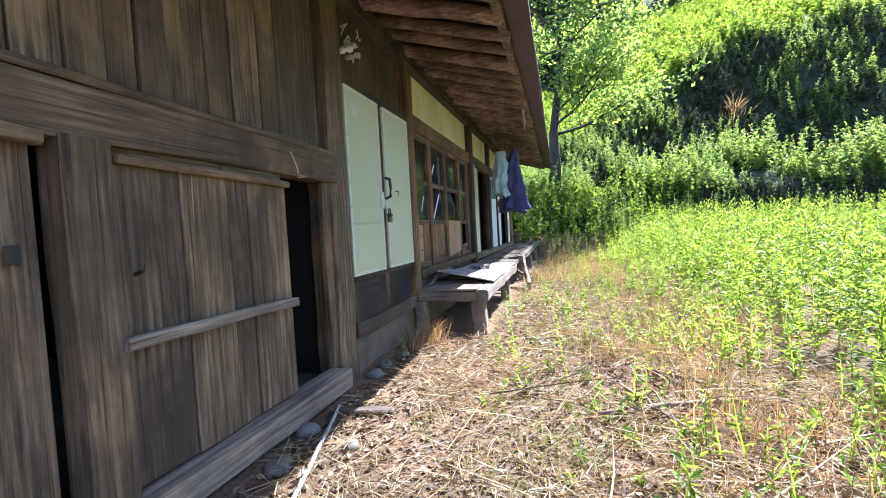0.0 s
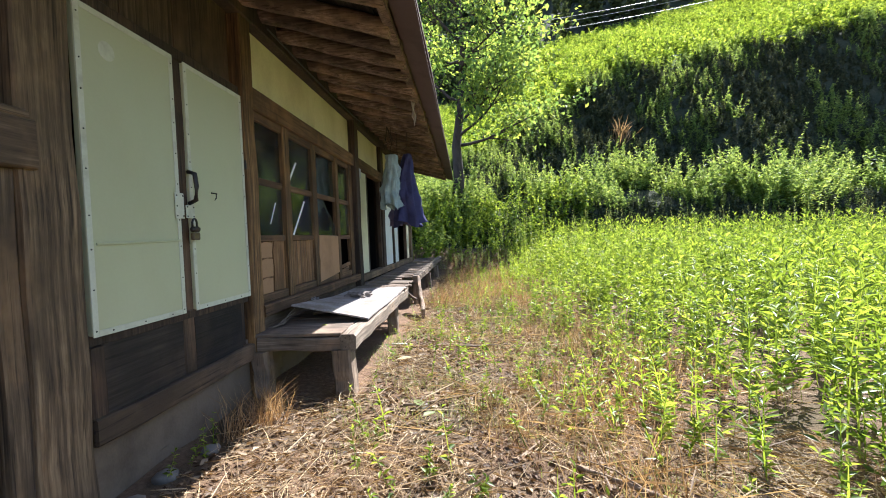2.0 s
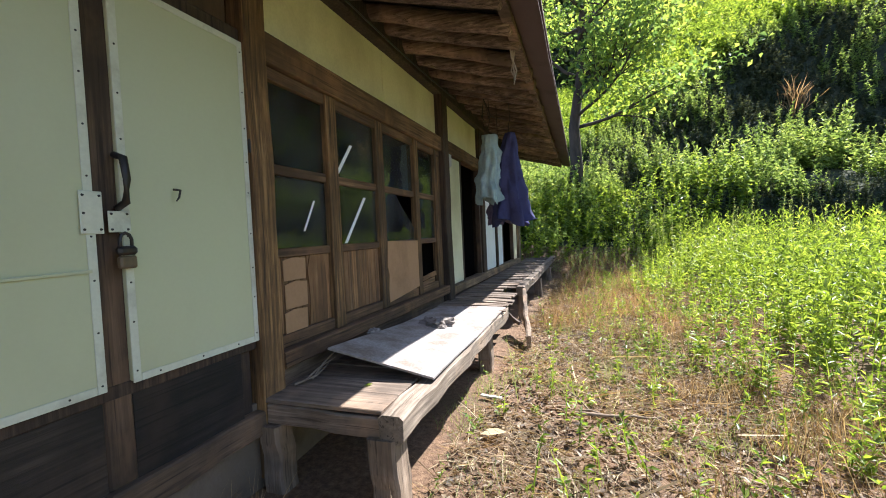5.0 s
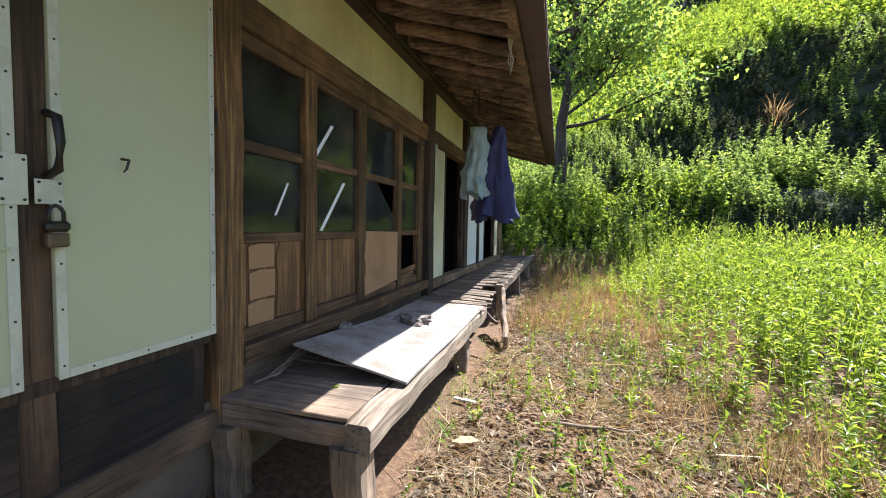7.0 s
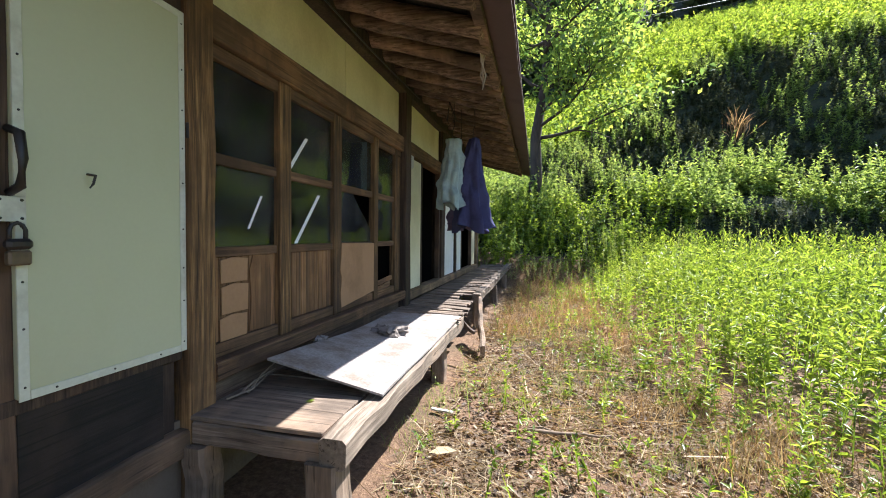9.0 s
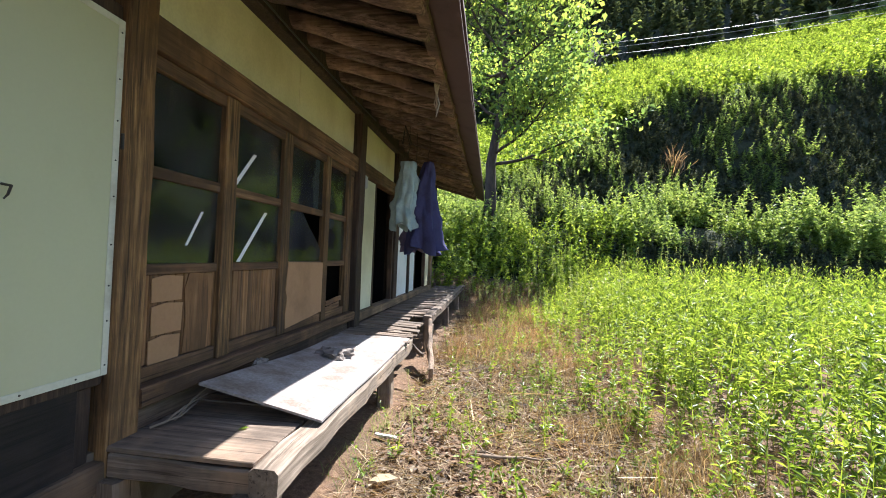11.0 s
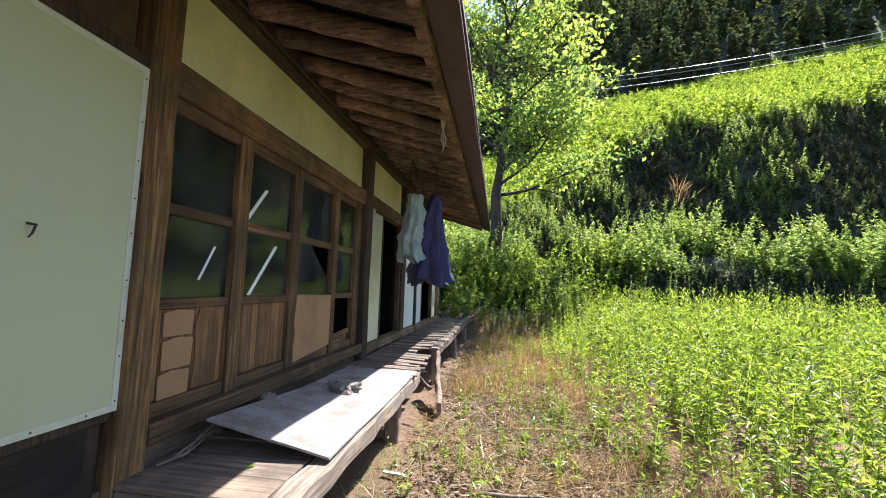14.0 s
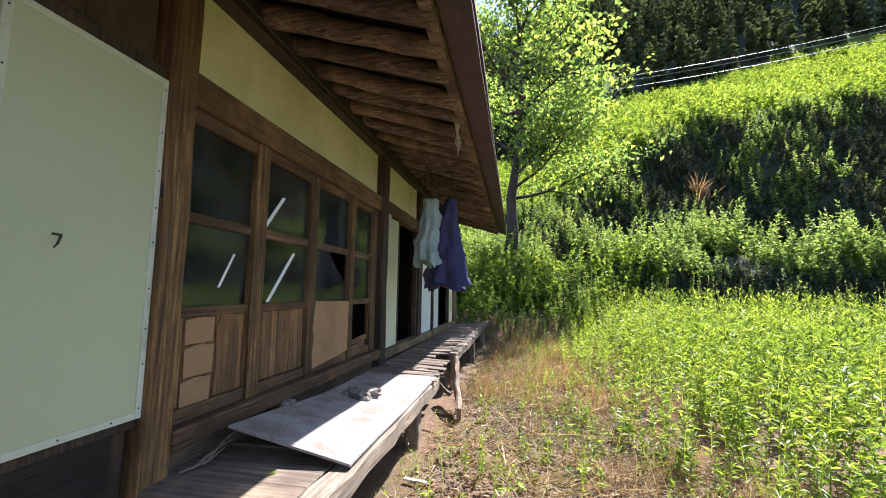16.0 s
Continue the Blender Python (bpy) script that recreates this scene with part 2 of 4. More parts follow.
def part(name, bm, material, parent=None, label="", smooth=False):
    """One mesh object in world coordinates, under a thing or a part."""
    me = bpy.data.meshes.new(name)
    bm.normal_update()
    bm.to_mesh(me)
    bm.free()
    me.materials.append(M[material])
    if smooth:
        me.polygons.foreach_set("use_smooth", [True] * len(me.polygons))
    ob = new(name, me)
    if parent:
        ob.parent = parent
        ob.matrix_parent_inverse = Matrix.Translation(-base_of(parent))
    return tagged(ob, label)


def box(x0, x1, y0, y1, z0, z1, bevel=0.006, wob=0.0, bm=None):
    bm = bm or bmesh.new()
    r = bmesh.ops.create_cube(bm, size=1.0)
    for v in r["verts"]:
        v.co = Vector(((x0 + x1) / 2 + v.co.x * (x1 - x0), (y0 + y1) / 2 + v.co.y * (y1 - y0), (z0 + z1) / 2 + v.co.z * (z1 - z0)))
        if wob:
            v.co += Vector(rng.uniform(-wob, wob, 3))
    if bevel:
        bmesh.ops.bevel(bm, geom=list({e for v in r["verts"] for e in v.link_edges}), offset=bevel, segments=1, affect="EDGES")
    return bm


def tube(points, radii, sides=8, bm=None, wob=0.0):
    """A tapered tube along points."""
    bm = bm or bmesh.new()
    pts = [Vector(p) for p in points]
    rings = []
    for i, p in enumerate(pts):
        d = (pts[min(i + 1, len(pts) - 1)] - pts[max(i - 1, 0)]).normalized()
        u = d.cross(Vector((0.31, 0.2, 0.93)))
        u = u.normalized() if u.length > 1e-3 else Vector((1, 0, 0))
        w = d.cross(u)
        rings.append([bm.verts.new(p + (u * math.cos(a) + w * math.sin(a)) * radii[i] * (1 + (rng.uniform(-wob, wob) if wob else 0))) for a in (2 * math.pi * k / sides for k in range(sides))])
    for a, b2 in zip(rings, rings[1:]):
        for k in range(sides):
            bm.faces.new((a[k], a[(k + 1) % sides], b2[(k + 1) % sides], b2[k]))
    bm.faces.new(rings[0][::-1])
    bm.faces.new(rings[-1])
    return bm


def beam(p0, p1, w, h, wob=0.006, n=6, bevel=0.008):
    """A hewn timber from p0 to p1, w wide and h high, slightly uneven along its length."""
    bm = bmesh.new()
    a, b2 = Vector(p0), Vector(p1)
    d = (b2 - a).normalized()
    up = Vector((0, 0, 1)) if abs(d.z) < 0.9 else Vector((1, 0, 0))
    s = d.cross(up).normalized()
    up = s.cross(d)
    c = bevel
    prof = [(-w / 2 + c, -h / 2), (w / 2 - c, -h / 2), (w / 2, -h / 2 + c), (w / 2, h / 2 - c), (w / 2 - c, h / 2), (-w / 2 + c, h / 2), (-w / 2, h / 2 - c), (-w / 2, -h / 2 + c)]
    rings = []
    for i in range(n + 1):
        o = a.lerp(b2, i / n)
        off = s * rng.uniform(-wob, wob) + up * rng.uniform(-wob, wob)
        rings.append([bm.verts.new(o + off + s * x + up * y + s * rng.uniform(-wob, wob) * 0.4) for x, y in prof])
    for r0, r1 in zip(rings, rings[1:]):
        for k in range(8):
            bm.faces.new((r0[k], r0[(k + 1) % 8], r1[(k + 1) % 8], r1[k]))
    bm.faces.new(rings[0][::-1])
    bm.faces.new(rings[-1])
    bmesh.ops.recalc_face_normals(bm, faces=bm.faces)
    return bm


def mesh_object(name, verts, faces, material, label, category, kind="", parent=None):
    """One mesh from arrays of corners and faces of equal size."""
    me = bpy.data.meshes.new(name)
    n, k = faces.shape
    me.vertices.add(len(verts))
    me.vertices.foreach_set("co", np.ascontiguousarray(verts, dtype=np.float32).ravel())
    me.loops.add(n * k)
    me.loops.foreach_set("vertex_index", np.ascontiguousarray(faces, dtype=np.int32).ravel())
    me.polygons.add(n)
    me.polygons.foreach_set("loop_start", np.arange(0, n * k, k, dtype=np.int32))
    me.update(calc_edges=True)
    me.materials.append(M[material])
    ob = new(name, me)
    if parent:
        ob.parent = parent
        ob.matrix_parent_inverse = Matrix.Translation(-base_of(parent))
    return tagged(ob, label, category, "", kind)


def unit(v):
    return v / np.maximum(np.linalg.norm(v, axis=1, keepdims=True), 1e-6)


def leaves(base, way, length, width, fold=0.25):
    """Folded pointed leaves: arrays of feet, directions, lengths and widths."""
    n = len(base)
    side = unit(np.cross(way, rng.normal(0, 0.5, (n, 3)) + np.array([0, 0, 1.0])))
    up = np.cross(side, way)
    L, W = length[:, None], width[:, None]
    v = np.empty((n, 4, 3))
    v[:, 0] = base
    v[:, 1] = base + way * L * 0.45 + side * W * 0.5 + up * W * fold
    v[:, 2] = base + way * L - up * L * 0.12
    v[:, 3] = base + way * L * 0.45 - side * W * 0.5 + up * W * fold
    i = np.arange(n)[:, None] * 4
    f = np.concatenate([i + np.array([[0, 1, 2]]), i + np.array([[0, 2, 3]])], 1).reshape(-1, 3)
    return v.reshape(-1, 3), f


def blades(base, way, length, width, bend=0.35):
    """Thin bent blades or straws, three joints long."""
    n = len(base)
    side = unit(np.cross(way, rng.normal(0, 1, (n, 3))))
    flat = np.concatenate([rng.normal(0, 1, (n, 2)), np.zeros((n, 1))], 1)
    L, W = length[:, None], width[:, None]
    mid = base + way * L * 0.55
    tip = mid + unit(way + unit(flat) * bend - np.array([0, 0, bend * 0.4])) * L * 0.45
    v = np.stack([base - side * W / 2, base + side * W / 2, mid - side * W * 0.4, mid + side * W * 0.4, tip], 1)
    i = np.arange(n)[:, None] * 5
    f = np.concatenate([i + np.array([[0, 1, 3]]), i + np.array([[0, 3, 2]]), i + np.array([[2, 3, 4]])], 1).reshape(-1, 3)
    return v.reshape(-1, 3), f


def join(parts):
    vs, fs, o = [], [], 0
    for v, f in parts:
        vs.append(v)
        fs.append(f + o)
        o += len(v)
    return np.concatenate(vs), np.concatenate(fs)


def stalks(foot, height, per, ll, lw, spread=0.12, droop=0.35, low=0.15):
    """Leafy upright weeds: a stem each, with leaves all round along it."""
    n = len(foot)
    lean = np.concatenate([rng.normal(0, spread, (n, 2)), np.ones((n, 1))], 1)
    sv, sf = blades(foot, unit(lean), height, np.full(n, lw * 0.22) + height * 0.002, 0.08)
    t = rng.uniform(low, 1.0, (n, per))
    ang = rng.uniform(0, 2 * np.pi, (n, per))
    p = foot[:, None] + unit(lean)[:, None] * (height[:, None] * t)[..., None]
    rise = rng.uniform(-droop, 0.9, (n, per)) + (t > 0.85) * 0.9
    way = np.stack([np.cos(ang), np.sin(ang), rise], -1)
    size = (1.15 - 0.6 * t) * rng.uniform(0.7, 1.25, (n, per)) * np.clip(height, 0.3, 2.2)[:, None] ** 0.5
    lv, lf = leaves(p.reshape(-1, 3), unit(way.reshape(-1, 3)), ll * size.ravel(), lw * size.ravel())
    return join([(sv, sf), (lv, lf)])


# ---- ground and hill ----
def smooth(a, b2, x):
    t = np.clip((x - a) / (b2 - a), 0, 1)
    return t * t * (3 - 2 * t)


def wave(x, y, s, seed):
    return np.sin(x * s + seed) * np.cos(y * s * 1.3 + seed * 2.1) + 0.5 * np.sin(x * s * 2.3 + y * s * 1.7 + seed * 3.3)


def height(x, y):
    x, y = np.asarray(x, float), np.asarray(y, float)
    bow = 0.5 * wave(x, y * 0, 0.35, 1.0)
    yy = y + bow * smooth(9, 12, y) - 0.12 * np.clip(x - 4, -6, 30)
    right = smooth(1.0, 9.0, x)
    far = np.clip(x, -30, 60)
    edge = 4.6 + 3.4 * right + 0.19 * np.clip(far - 6, 0, 40)
    steep = 1.9 * smooth(10.3, 11.7, yy) + 0.6 * smooth(11.6, 13.4, yy) + (edge - 2.5) * np.clip((yy - 13.4) / 4.8, 0, 1)
    gentle = edge * np.clip((yy - 9.0) / 9.2, 0, 1)
    cut = smooth(2.2, 5.0, x)
    z = steep * cut + gentle * (1 - cut)
    z = z + np.clip(yy - 18.2, 0, 25.3) * (0.385 + 0.06 * right + 0.0022 * np.clip(far, 0, 45))
    z = z + np.clip(yy - 43.5, 0, 70) * (0.76 + 0.004 * np.clip(far + 10, 0, 60)) + np.clip(yy - 113.5, 0, 400) * 0.05
    z = z + wave(x, y, 0.8, 4.0) * 0.25 * smooth(11, 16, y)
    z = z + 0.02 * wave(x, y, 1.9, 2.0) * smooth(0.9, 2.0, x) + 0.05 * smooth(3, 10, y)
    return z


def axis(segments):
    return np.concatenate([np.arange(a, b2, s) for a, b2, s in segments] + [[segments[-1][1]]])


gx = axis([(-400, -60, 20), (-60, -12, 3), (-12, -2, 0.8), (-2, 12, 0.2), (12, 40, 0.8), (40, 80, 4), (80, 400, 20)])
gy = axis([(-400, -60, 20), (-60, -8, 4), (-8, 20, 0.2), (20, 48, 0.8), (48, 120, 4), (120, 700, 30)])
GX, GY = np.meshgrid(gx, gy, indexing="ij")
GZ = height(GX, GY)
nx, ny = GX.shape
idx = np.arange(nx * ny).reshape(nx, ny)
quads = np.stack([idx[:-1, :-1], idx[1:, :-1], idx[1:, 1:], idx[:-1, 1:]], -1).reshape(-1, 4)
ground = mesh_object("ground", np.stack([GX, GY, GZ], -1).reshape(-1, 3), quads, "soil", "dry brown soil yard rising to a weedy hillside", "ground", "structure")
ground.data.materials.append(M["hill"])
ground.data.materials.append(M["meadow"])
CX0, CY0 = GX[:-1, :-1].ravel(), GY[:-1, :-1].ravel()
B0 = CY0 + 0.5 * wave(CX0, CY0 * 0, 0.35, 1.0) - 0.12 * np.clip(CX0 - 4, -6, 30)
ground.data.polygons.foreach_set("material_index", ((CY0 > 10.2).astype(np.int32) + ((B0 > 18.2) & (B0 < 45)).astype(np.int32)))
ground.data.polygons.foreach_set("use_smooth", [True] * len(quads))


# ---- house ----
HX0 = -3.6                       # back of the house
Y0, Y1 = -7.0, 8.4               # its two ends
TOP = 2.95                       # under the rafters

floor = part("floor", box(HX0, -0.02, Y0, Y1, -0.05, 0.06, 0), "earth")
tagged(floor, "dark packed earth floor inside the house", "floor", "", "structure")
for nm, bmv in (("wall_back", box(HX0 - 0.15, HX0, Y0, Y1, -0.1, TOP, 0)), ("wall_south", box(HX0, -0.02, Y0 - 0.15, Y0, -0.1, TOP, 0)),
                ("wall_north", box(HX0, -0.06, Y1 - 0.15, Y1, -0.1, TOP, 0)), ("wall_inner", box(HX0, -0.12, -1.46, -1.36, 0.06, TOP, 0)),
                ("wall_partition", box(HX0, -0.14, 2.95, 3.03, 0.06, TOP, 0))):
    tagged(part(nm, bmv, "unlit_interior"), "plastered house wall coloured near-black as interior shade", "wall", "", "structure")
tagged(part("ceiling", box(HX0, -0.06, Y0, Y1, TOP, TOP + 0.06, 0), "unlit_interior"), "ceiling over the rooms coloured near-black as interior shade", "ceiling", "", "structure")

# timber wall of the kitchen
wk = thing("wall_kitchen", (0, -4, 0), "weathered grey-brown vertical plank wall with heavy beams", "wall", "", "structure")
part("lintel", beam((-0.02, -7.0, 1.575), (-0.02, -1.5, 1.555), 0.15, 0.19, 0.008, 10), "barn_y", wk, "thick hewn lintel beam with a knot")
part("rail", beam((0.035, -7.0, 1.692), (0.035, -1.52, 1.667), 0.05, 0.035, 0.004, 10), "barn_y", wk)
part("sill", beam((0.05, -7.0, 0.10), (0.05, -1.60, 0.10), 0.17, 0.13, 0.01, 9), "grey_y", wk, "worn grey sill beam")
y = -6.9
while y < -1.6:
    w = rng.uniform(0.11, 0.23)
    w = min(w, -1.555 - y)
    d = rng.uniform(-0.008, 0.008)
    part("plank", box(-0.045 + d, -0.015 + d, y + 0.003, y + w - 0.003, 1.66, 2.93, 0.004, 0.003), "barn", wk)
    y += w
y = -6.9
while y < -3.24:
    w = min(rng.uniform(0.30, 0.44), -3.235 - y)
    d = rng.uniform(-0.008, 0.008)
    part("plank", box(-0.05 + d, -0.02 + d, y + 0.003, y + w - 0.003, 0.16, 1.485, 0.004, 0.003), "barn", wk)
    y += w
part("post", beam((0.0, -3.12, 0.165), (0.0, -3.12, 1.475), 0.16, 0.13, 0.004), "barn", wk)
part("rail", beam((0.03, -3.9, 1.49), (0.03, -3.24, 1.46), 0.06, 0.05, 0.006), "barn_y", wk)
# Black plate imitates the darkness of a hole; the plank is uncut
part("knot", box(0.0, 0.004, -3.34, -3.30, 1.06, 1.12, 0.001), "iron", wk, "small black plate standing for the dark hole in the plank")
part("jamb", beam((-0.01, -1.585, 0.165), (-0.01, -1.585, 1.46), 0.08, 0.05, 0.004), "barn", wk)
part("board", box(-0.02, 0.012, -3.03, -2.505, 1.425, 1.478, 0.004, 0.003), "barn_y", wk)
part("board", box(-0.02, 0.014, -2.50, -2.06, 1.42, 1.472, 0.004, 0.003), "barn_y", wk)

d1 = thing("door_1", (0.02, -2.5, 0.17), "weathered plank door standing partly open beside a dark gap", "door", "", "structure")
y = -3.04
for k, w in enumerate((0.28, 0.26, 0.13, 0.15, 0.16)):
    part("plank", box(0.006 + 0.005 * (k % 2), 0.036 + 0.005 * (k % 2), y + 0.002, y + w - 0.002, 0.172 + rng.uniform(0, 0.015), 1.415, 0.004, 0.003), "barn", d1)
    y += w
part("crossbar", beam((0.065, -3.06, 0.745), (0.065, -2.07, 0.72), 0.05, 0.05, 0.004), "grey_y", d1, "grey wooden crossbar")
part("crossbar", beam((0.06, -3.03, 1.418), (0.06, -2.06, 1.405), 0.03, 0.035, 0.003), "barn_y", d1)
part("nail", tube([(0.04, -2.98, 0.99), (0.075, -2.975, 1.0), (0.08, -2.97, 1.03)], [0.008, 0.008, 0.005], 6), "iron", d1, "bent iron hook")
part("wire", tube([(0.07, -2.03, 1.60), (0.085, -2.0, 1.52), (0.08, -1.98, 1.47), (0.095, -1.94, 1.46), (0.08, -1.99, 1.45)], [0.004] * 5, 5), "rope", wk, "twisted wire loop")

# front of the living rooms
wr = thing("wall_rooms", (0, 3, 0), "timber framed front with cream plaster and dark posts", "wall", "", "structure")
part("post", beam((-0.06, -1.43, -0.02), (-0.06, -1.43, 2.96), 0.23, 0.20, 0.008, 9), "barn", wr, "thick squared corner post")
part("post", beam((-0.01, 0.078, 0.05), (-0.01, 0.078, 2.96), 0.15, 0.13, 0.005, 9), "brown", wr)
part("post", beam((-0.01, 2.97, 0.05), (-0.01, 2.97, 2.96), 0.18, 0.16, 0.005, 9), "darkpost", wr)
part("post", beam((-0.04, 4.77, 0.05), (-0.04, 4.77, 2.96), 0.22, 0.16, 0.005, 9), "darkpost", wr)
part("post", beam((-0.01, 5.72, 0.5), (-0.01, 5.72, 2.3), 0.09, 0.10, 0.004, 5), "darkpost", wr)
part("post", beam((-0.05, 8.1, 0.05), (-0.05, 8.1, 2.96), 0.24, 0.2, 0.005, 9), "barn", wr)
part("wall_plate", beam((-0.03, -1.5, 2.92), (-0.03, 8.4, 2.92), 0.2, 0.17, 0.008, 14), "darkpost", wr)
for a, b2 in ((0.145, 2.885), (3.065, 4.655), (4.885, 7.975)):
    part("head_beam", beam((-0.015, a, 2.28), (-0.015, b2, 2.275), 0.12, 0.16, 0.003, 6), "brown_y", wr)
for a, b2 in ((0.142, 1.62), (1.625, 2.89), (3.06, 4.66), (4.88, 7.98)):
    part("plaster_panel", box(-0.07, -0.022 + rng.uniform(-0.006, 0.004), a, b2, 2.352, 2.84, 0.003), "plaster", wr)
y = -1.31
for w in (0.34, 0.38, 0.57):
    part("frieze_board", box(-0.07, -0.03, y + 0.002, y + w - 0.002, 2.30, 2.84, 0.004), "darkpost", wr)
    y += w
part("rail", beam((-0.005, -1.315, 2.265), (-0.005, -0.005, 2.265), 0.06, 0.07, 0.003, 5), "darkpost", wr)
part("sill", beam((-0.01, -1.31, 0.345), (-0.01, 0.0, 0.345), 0.11, 0.12, 0.006, 6), "barn_y", wr)
part("rail", beam((-0.02, -1.31, 0.75), (-0.02, -0.005, 0.75), 0.07, 0.06, 0.003, 5), "darkpost", wr)
part("stud", beam((-0.03, -0.655, 0.41), (-0.03, -0.655, 2.23), 0.1, 0.09, 0.003, 5), "darkpost", wr)
part("stud", beam((0.0, -1.27, 0.41), (0.0, -1.27, 0.72), 0.08, 0.06, 0.003, 3), "darkpost", wr)
part("stud", beam((-0.045, -0.06, 0.41), (-0.045, -0.06, 2.23), 0.08, 0.07, 0.003, 3), "darkpost", wr)
for a, b2 in ((-1.24, -0.705), (-0.605, -0.10)):
    part("kick_panel", box(-0.02, 0.012, a, b2, 0.40, 0.73, 0.002), "dark", wr, "near-black wooden kick panel")
part("sill", beam((0.0, 0.145, 0.615), (0.0, 2.89, 0.615), 0.14, 0.09, 0.004, 8), "brown_y", wr)
part("skirt_board", box(-0.06, -0.01, 0.145, 2.89, 0.44, 0.57, 0.004, 0.003), "barn_y", wr)
part("sill", beam((0.0, 3.06, 0.57), (0.0, 8.0, 0.57), 0.14, 0.1, 0.004, 9), "barn_y", wr)
bm = box(-0.10, -0.01, -1.32, 8.3, -0.1, 0.44, 0)
bmesh.ops.subdivide_edges(bm, edges=[e for e in bm.edges if e.calc_length() > 1], cuts=40)
for v in bm.verts:
    v.co.x += 0.018 * math.sin(v.co.y * 9) * (v.co.x > -0.05)
part("foundation", bm, "earth", wr, "rough earthen foundation below the sill")


def clad_door(y0, y1, label, lock_left):
    d = thing("clad_door", (0.03, (y0 + y1) / 2, 0.77), label, "door", "cream clad doors", "structure")
    part("sheet", box(0.0, 0.03, y0, y1, 0.77, 2.23, 0.004), "panel", d)
    s = 0.028
    strips = []
    for a, b2, c, e in ((y0 - 0.001, y0 + s, 0.765, 2.235), (y1 - s, y1 + 0.001, 0.765, 2.235), (y0 + s + 0.001, y1 - s - 0.001, 0.765, 0.765 + s), (y0 + s + 0.001, y1 - s - 0.001, 2.235 - s, 2.235)):
        strips.append(part("edge_strip", box(0.0302, 0.034, a, b2, c, e, 0.0012), "strip", d))
    for k in range(9):
        z = 0.80 + k * 0.172 + rng.uniform(-0.02, 0.02)
        for n, yy in enumerate((y0 + 0.014, y1 - 0.014)):
            part("screw", tube([(0.033, yy, z), (0.0365, yy, z)], [0.0045, 0.003], 6), "iron", strips[n])
    for k in range(3):
        yy = y0 + 0.1 + k * 0.19
        part("screw", tube([(0.033, yy, 0.78), (0.0365, yy, 0.78)], [0.0045, 0.003], 6), "iron", strips[2])
    return d


dA = clad_door(-1.29, -0.70, "cream sheet-clad door leaf with a sagging lower seam", False)
dB = clad_door(-0.61, 0.0, "cream sheet-clad door leaf with hook and padlock", True)
part("seam", beam((0.036, -1.25, 1.175), (0.036, -0.72, 1.185), 0.006, 0.012, 0.001, 4, 0.002), "panel", dA)
part("dent", tube([(0.031, -1.13, 2.07), (0.0335, -1.13, 2.07)], [0.045, 0.035], 14), "strip", dA, "pale round patch")
part("hasp_plate", box(0.0342, 0.040, -0.745, -0.675, 1.31, 1.455, 0.002), "strip", dA)
part("hasp_plate", box(0.0342, 0.040, -0.66, -0.585, 1.315, 1.39, 0.002), "strip", dB)
for yy, z in ((-0.735, 1.325), (-0.735, 1.38), (-0.735, 1.44), (-0.685, 1.325), (-0.685, 1.44), (-0.65, 1.325), (-0.65, 1.38), (-0.597, 1.325), (-0.597, 1.38)):
    part("screw", tube([(0.039, yy, z), (0.043, yy, z)], [0.005, 0.004], 6), "iron", dB if yy > -0.67 else dA)
part("handle", tube([(0.034, -0.625, 1.40), (0.075, -0.62, 1.42), (0.08, -0.615, 1.50), (0.075, -0.62, 1.575), (0.034, -0.625, 1.59)], [0.012, 0.014, 0.013, 0.014, 0.012], 8), "iron", dB, "black iron pull handle", True)
part("hook", tube([(0.03, -0.402, 1.485), (0.062, -0.398, 1.48), (0.067, -0.41, 1.45), (0.062, -0.418, 1.435)], [0.005, 0.005, 0.004, 0.003], 6), "iron", dB, "small bent iron hook")
pl = thing("padlock", (0.07, -0.625, 1.20), "black padlock with a dull brass body hanging on the hasp", "padlock")
part("body", box(0.045, 0.072, -0.648, -0.59, 1.185, 1.23, 0.006), "brass", pl, "dull brass body")
part("cover", box(0.042, 0.076, -0.652, -0.586, 1.232, 1.265, 0.01), "iron", pl)
part("shackle", tube([(0.058, -0.64, 1.25), (0.058, -0.64, 1.29), (0.058, -0.633, 1.305), (0.058, -0.62, 1.312), (0.058, -0.607, 1.305), (0.058, -0.6, 1.29), (0.058, -0.6, 1.25)], [0.006] * 7, 7), "iron", pl, "", True)
for z in (0.73, 1.70):
    part("hinge", box(0.03, 0.05, 0.004, 0.024, z, z + 0.07, 0.004), "iron", dB)

# glazed front
w1 = thing("window_1", (-0.02, 1.5, 0.66), "brown wooden sliding windows with dusty and broken glass", "window", "", "structure")
for a, b2, x in ((0.145, 0.185, 0), (0.70, 0.81, 0.012), (1.38, 1.50, 0), (2.13, 2.22, 0.008), (2.70, 2.775, 0)):
    part("stile", box(-0.05 + x, 0.01 + x, a, b2, 0.662, 2.195, 0.005, 0.001), "brown", w1)
part("top_rail", box(-0.05, 0.005, 0.146, 2.88, 2.13, 2.198, 0.004), "brown_y", w1)
part("side_board", box(-0.05, 0.0, 2.78, 2.885, 0.662, 2.128, 0.004), "brown", w1)
BAYS = ((0.187, 0.698), (0.812, 1.378), (1.502, 2.128), (2.222, 2.698))
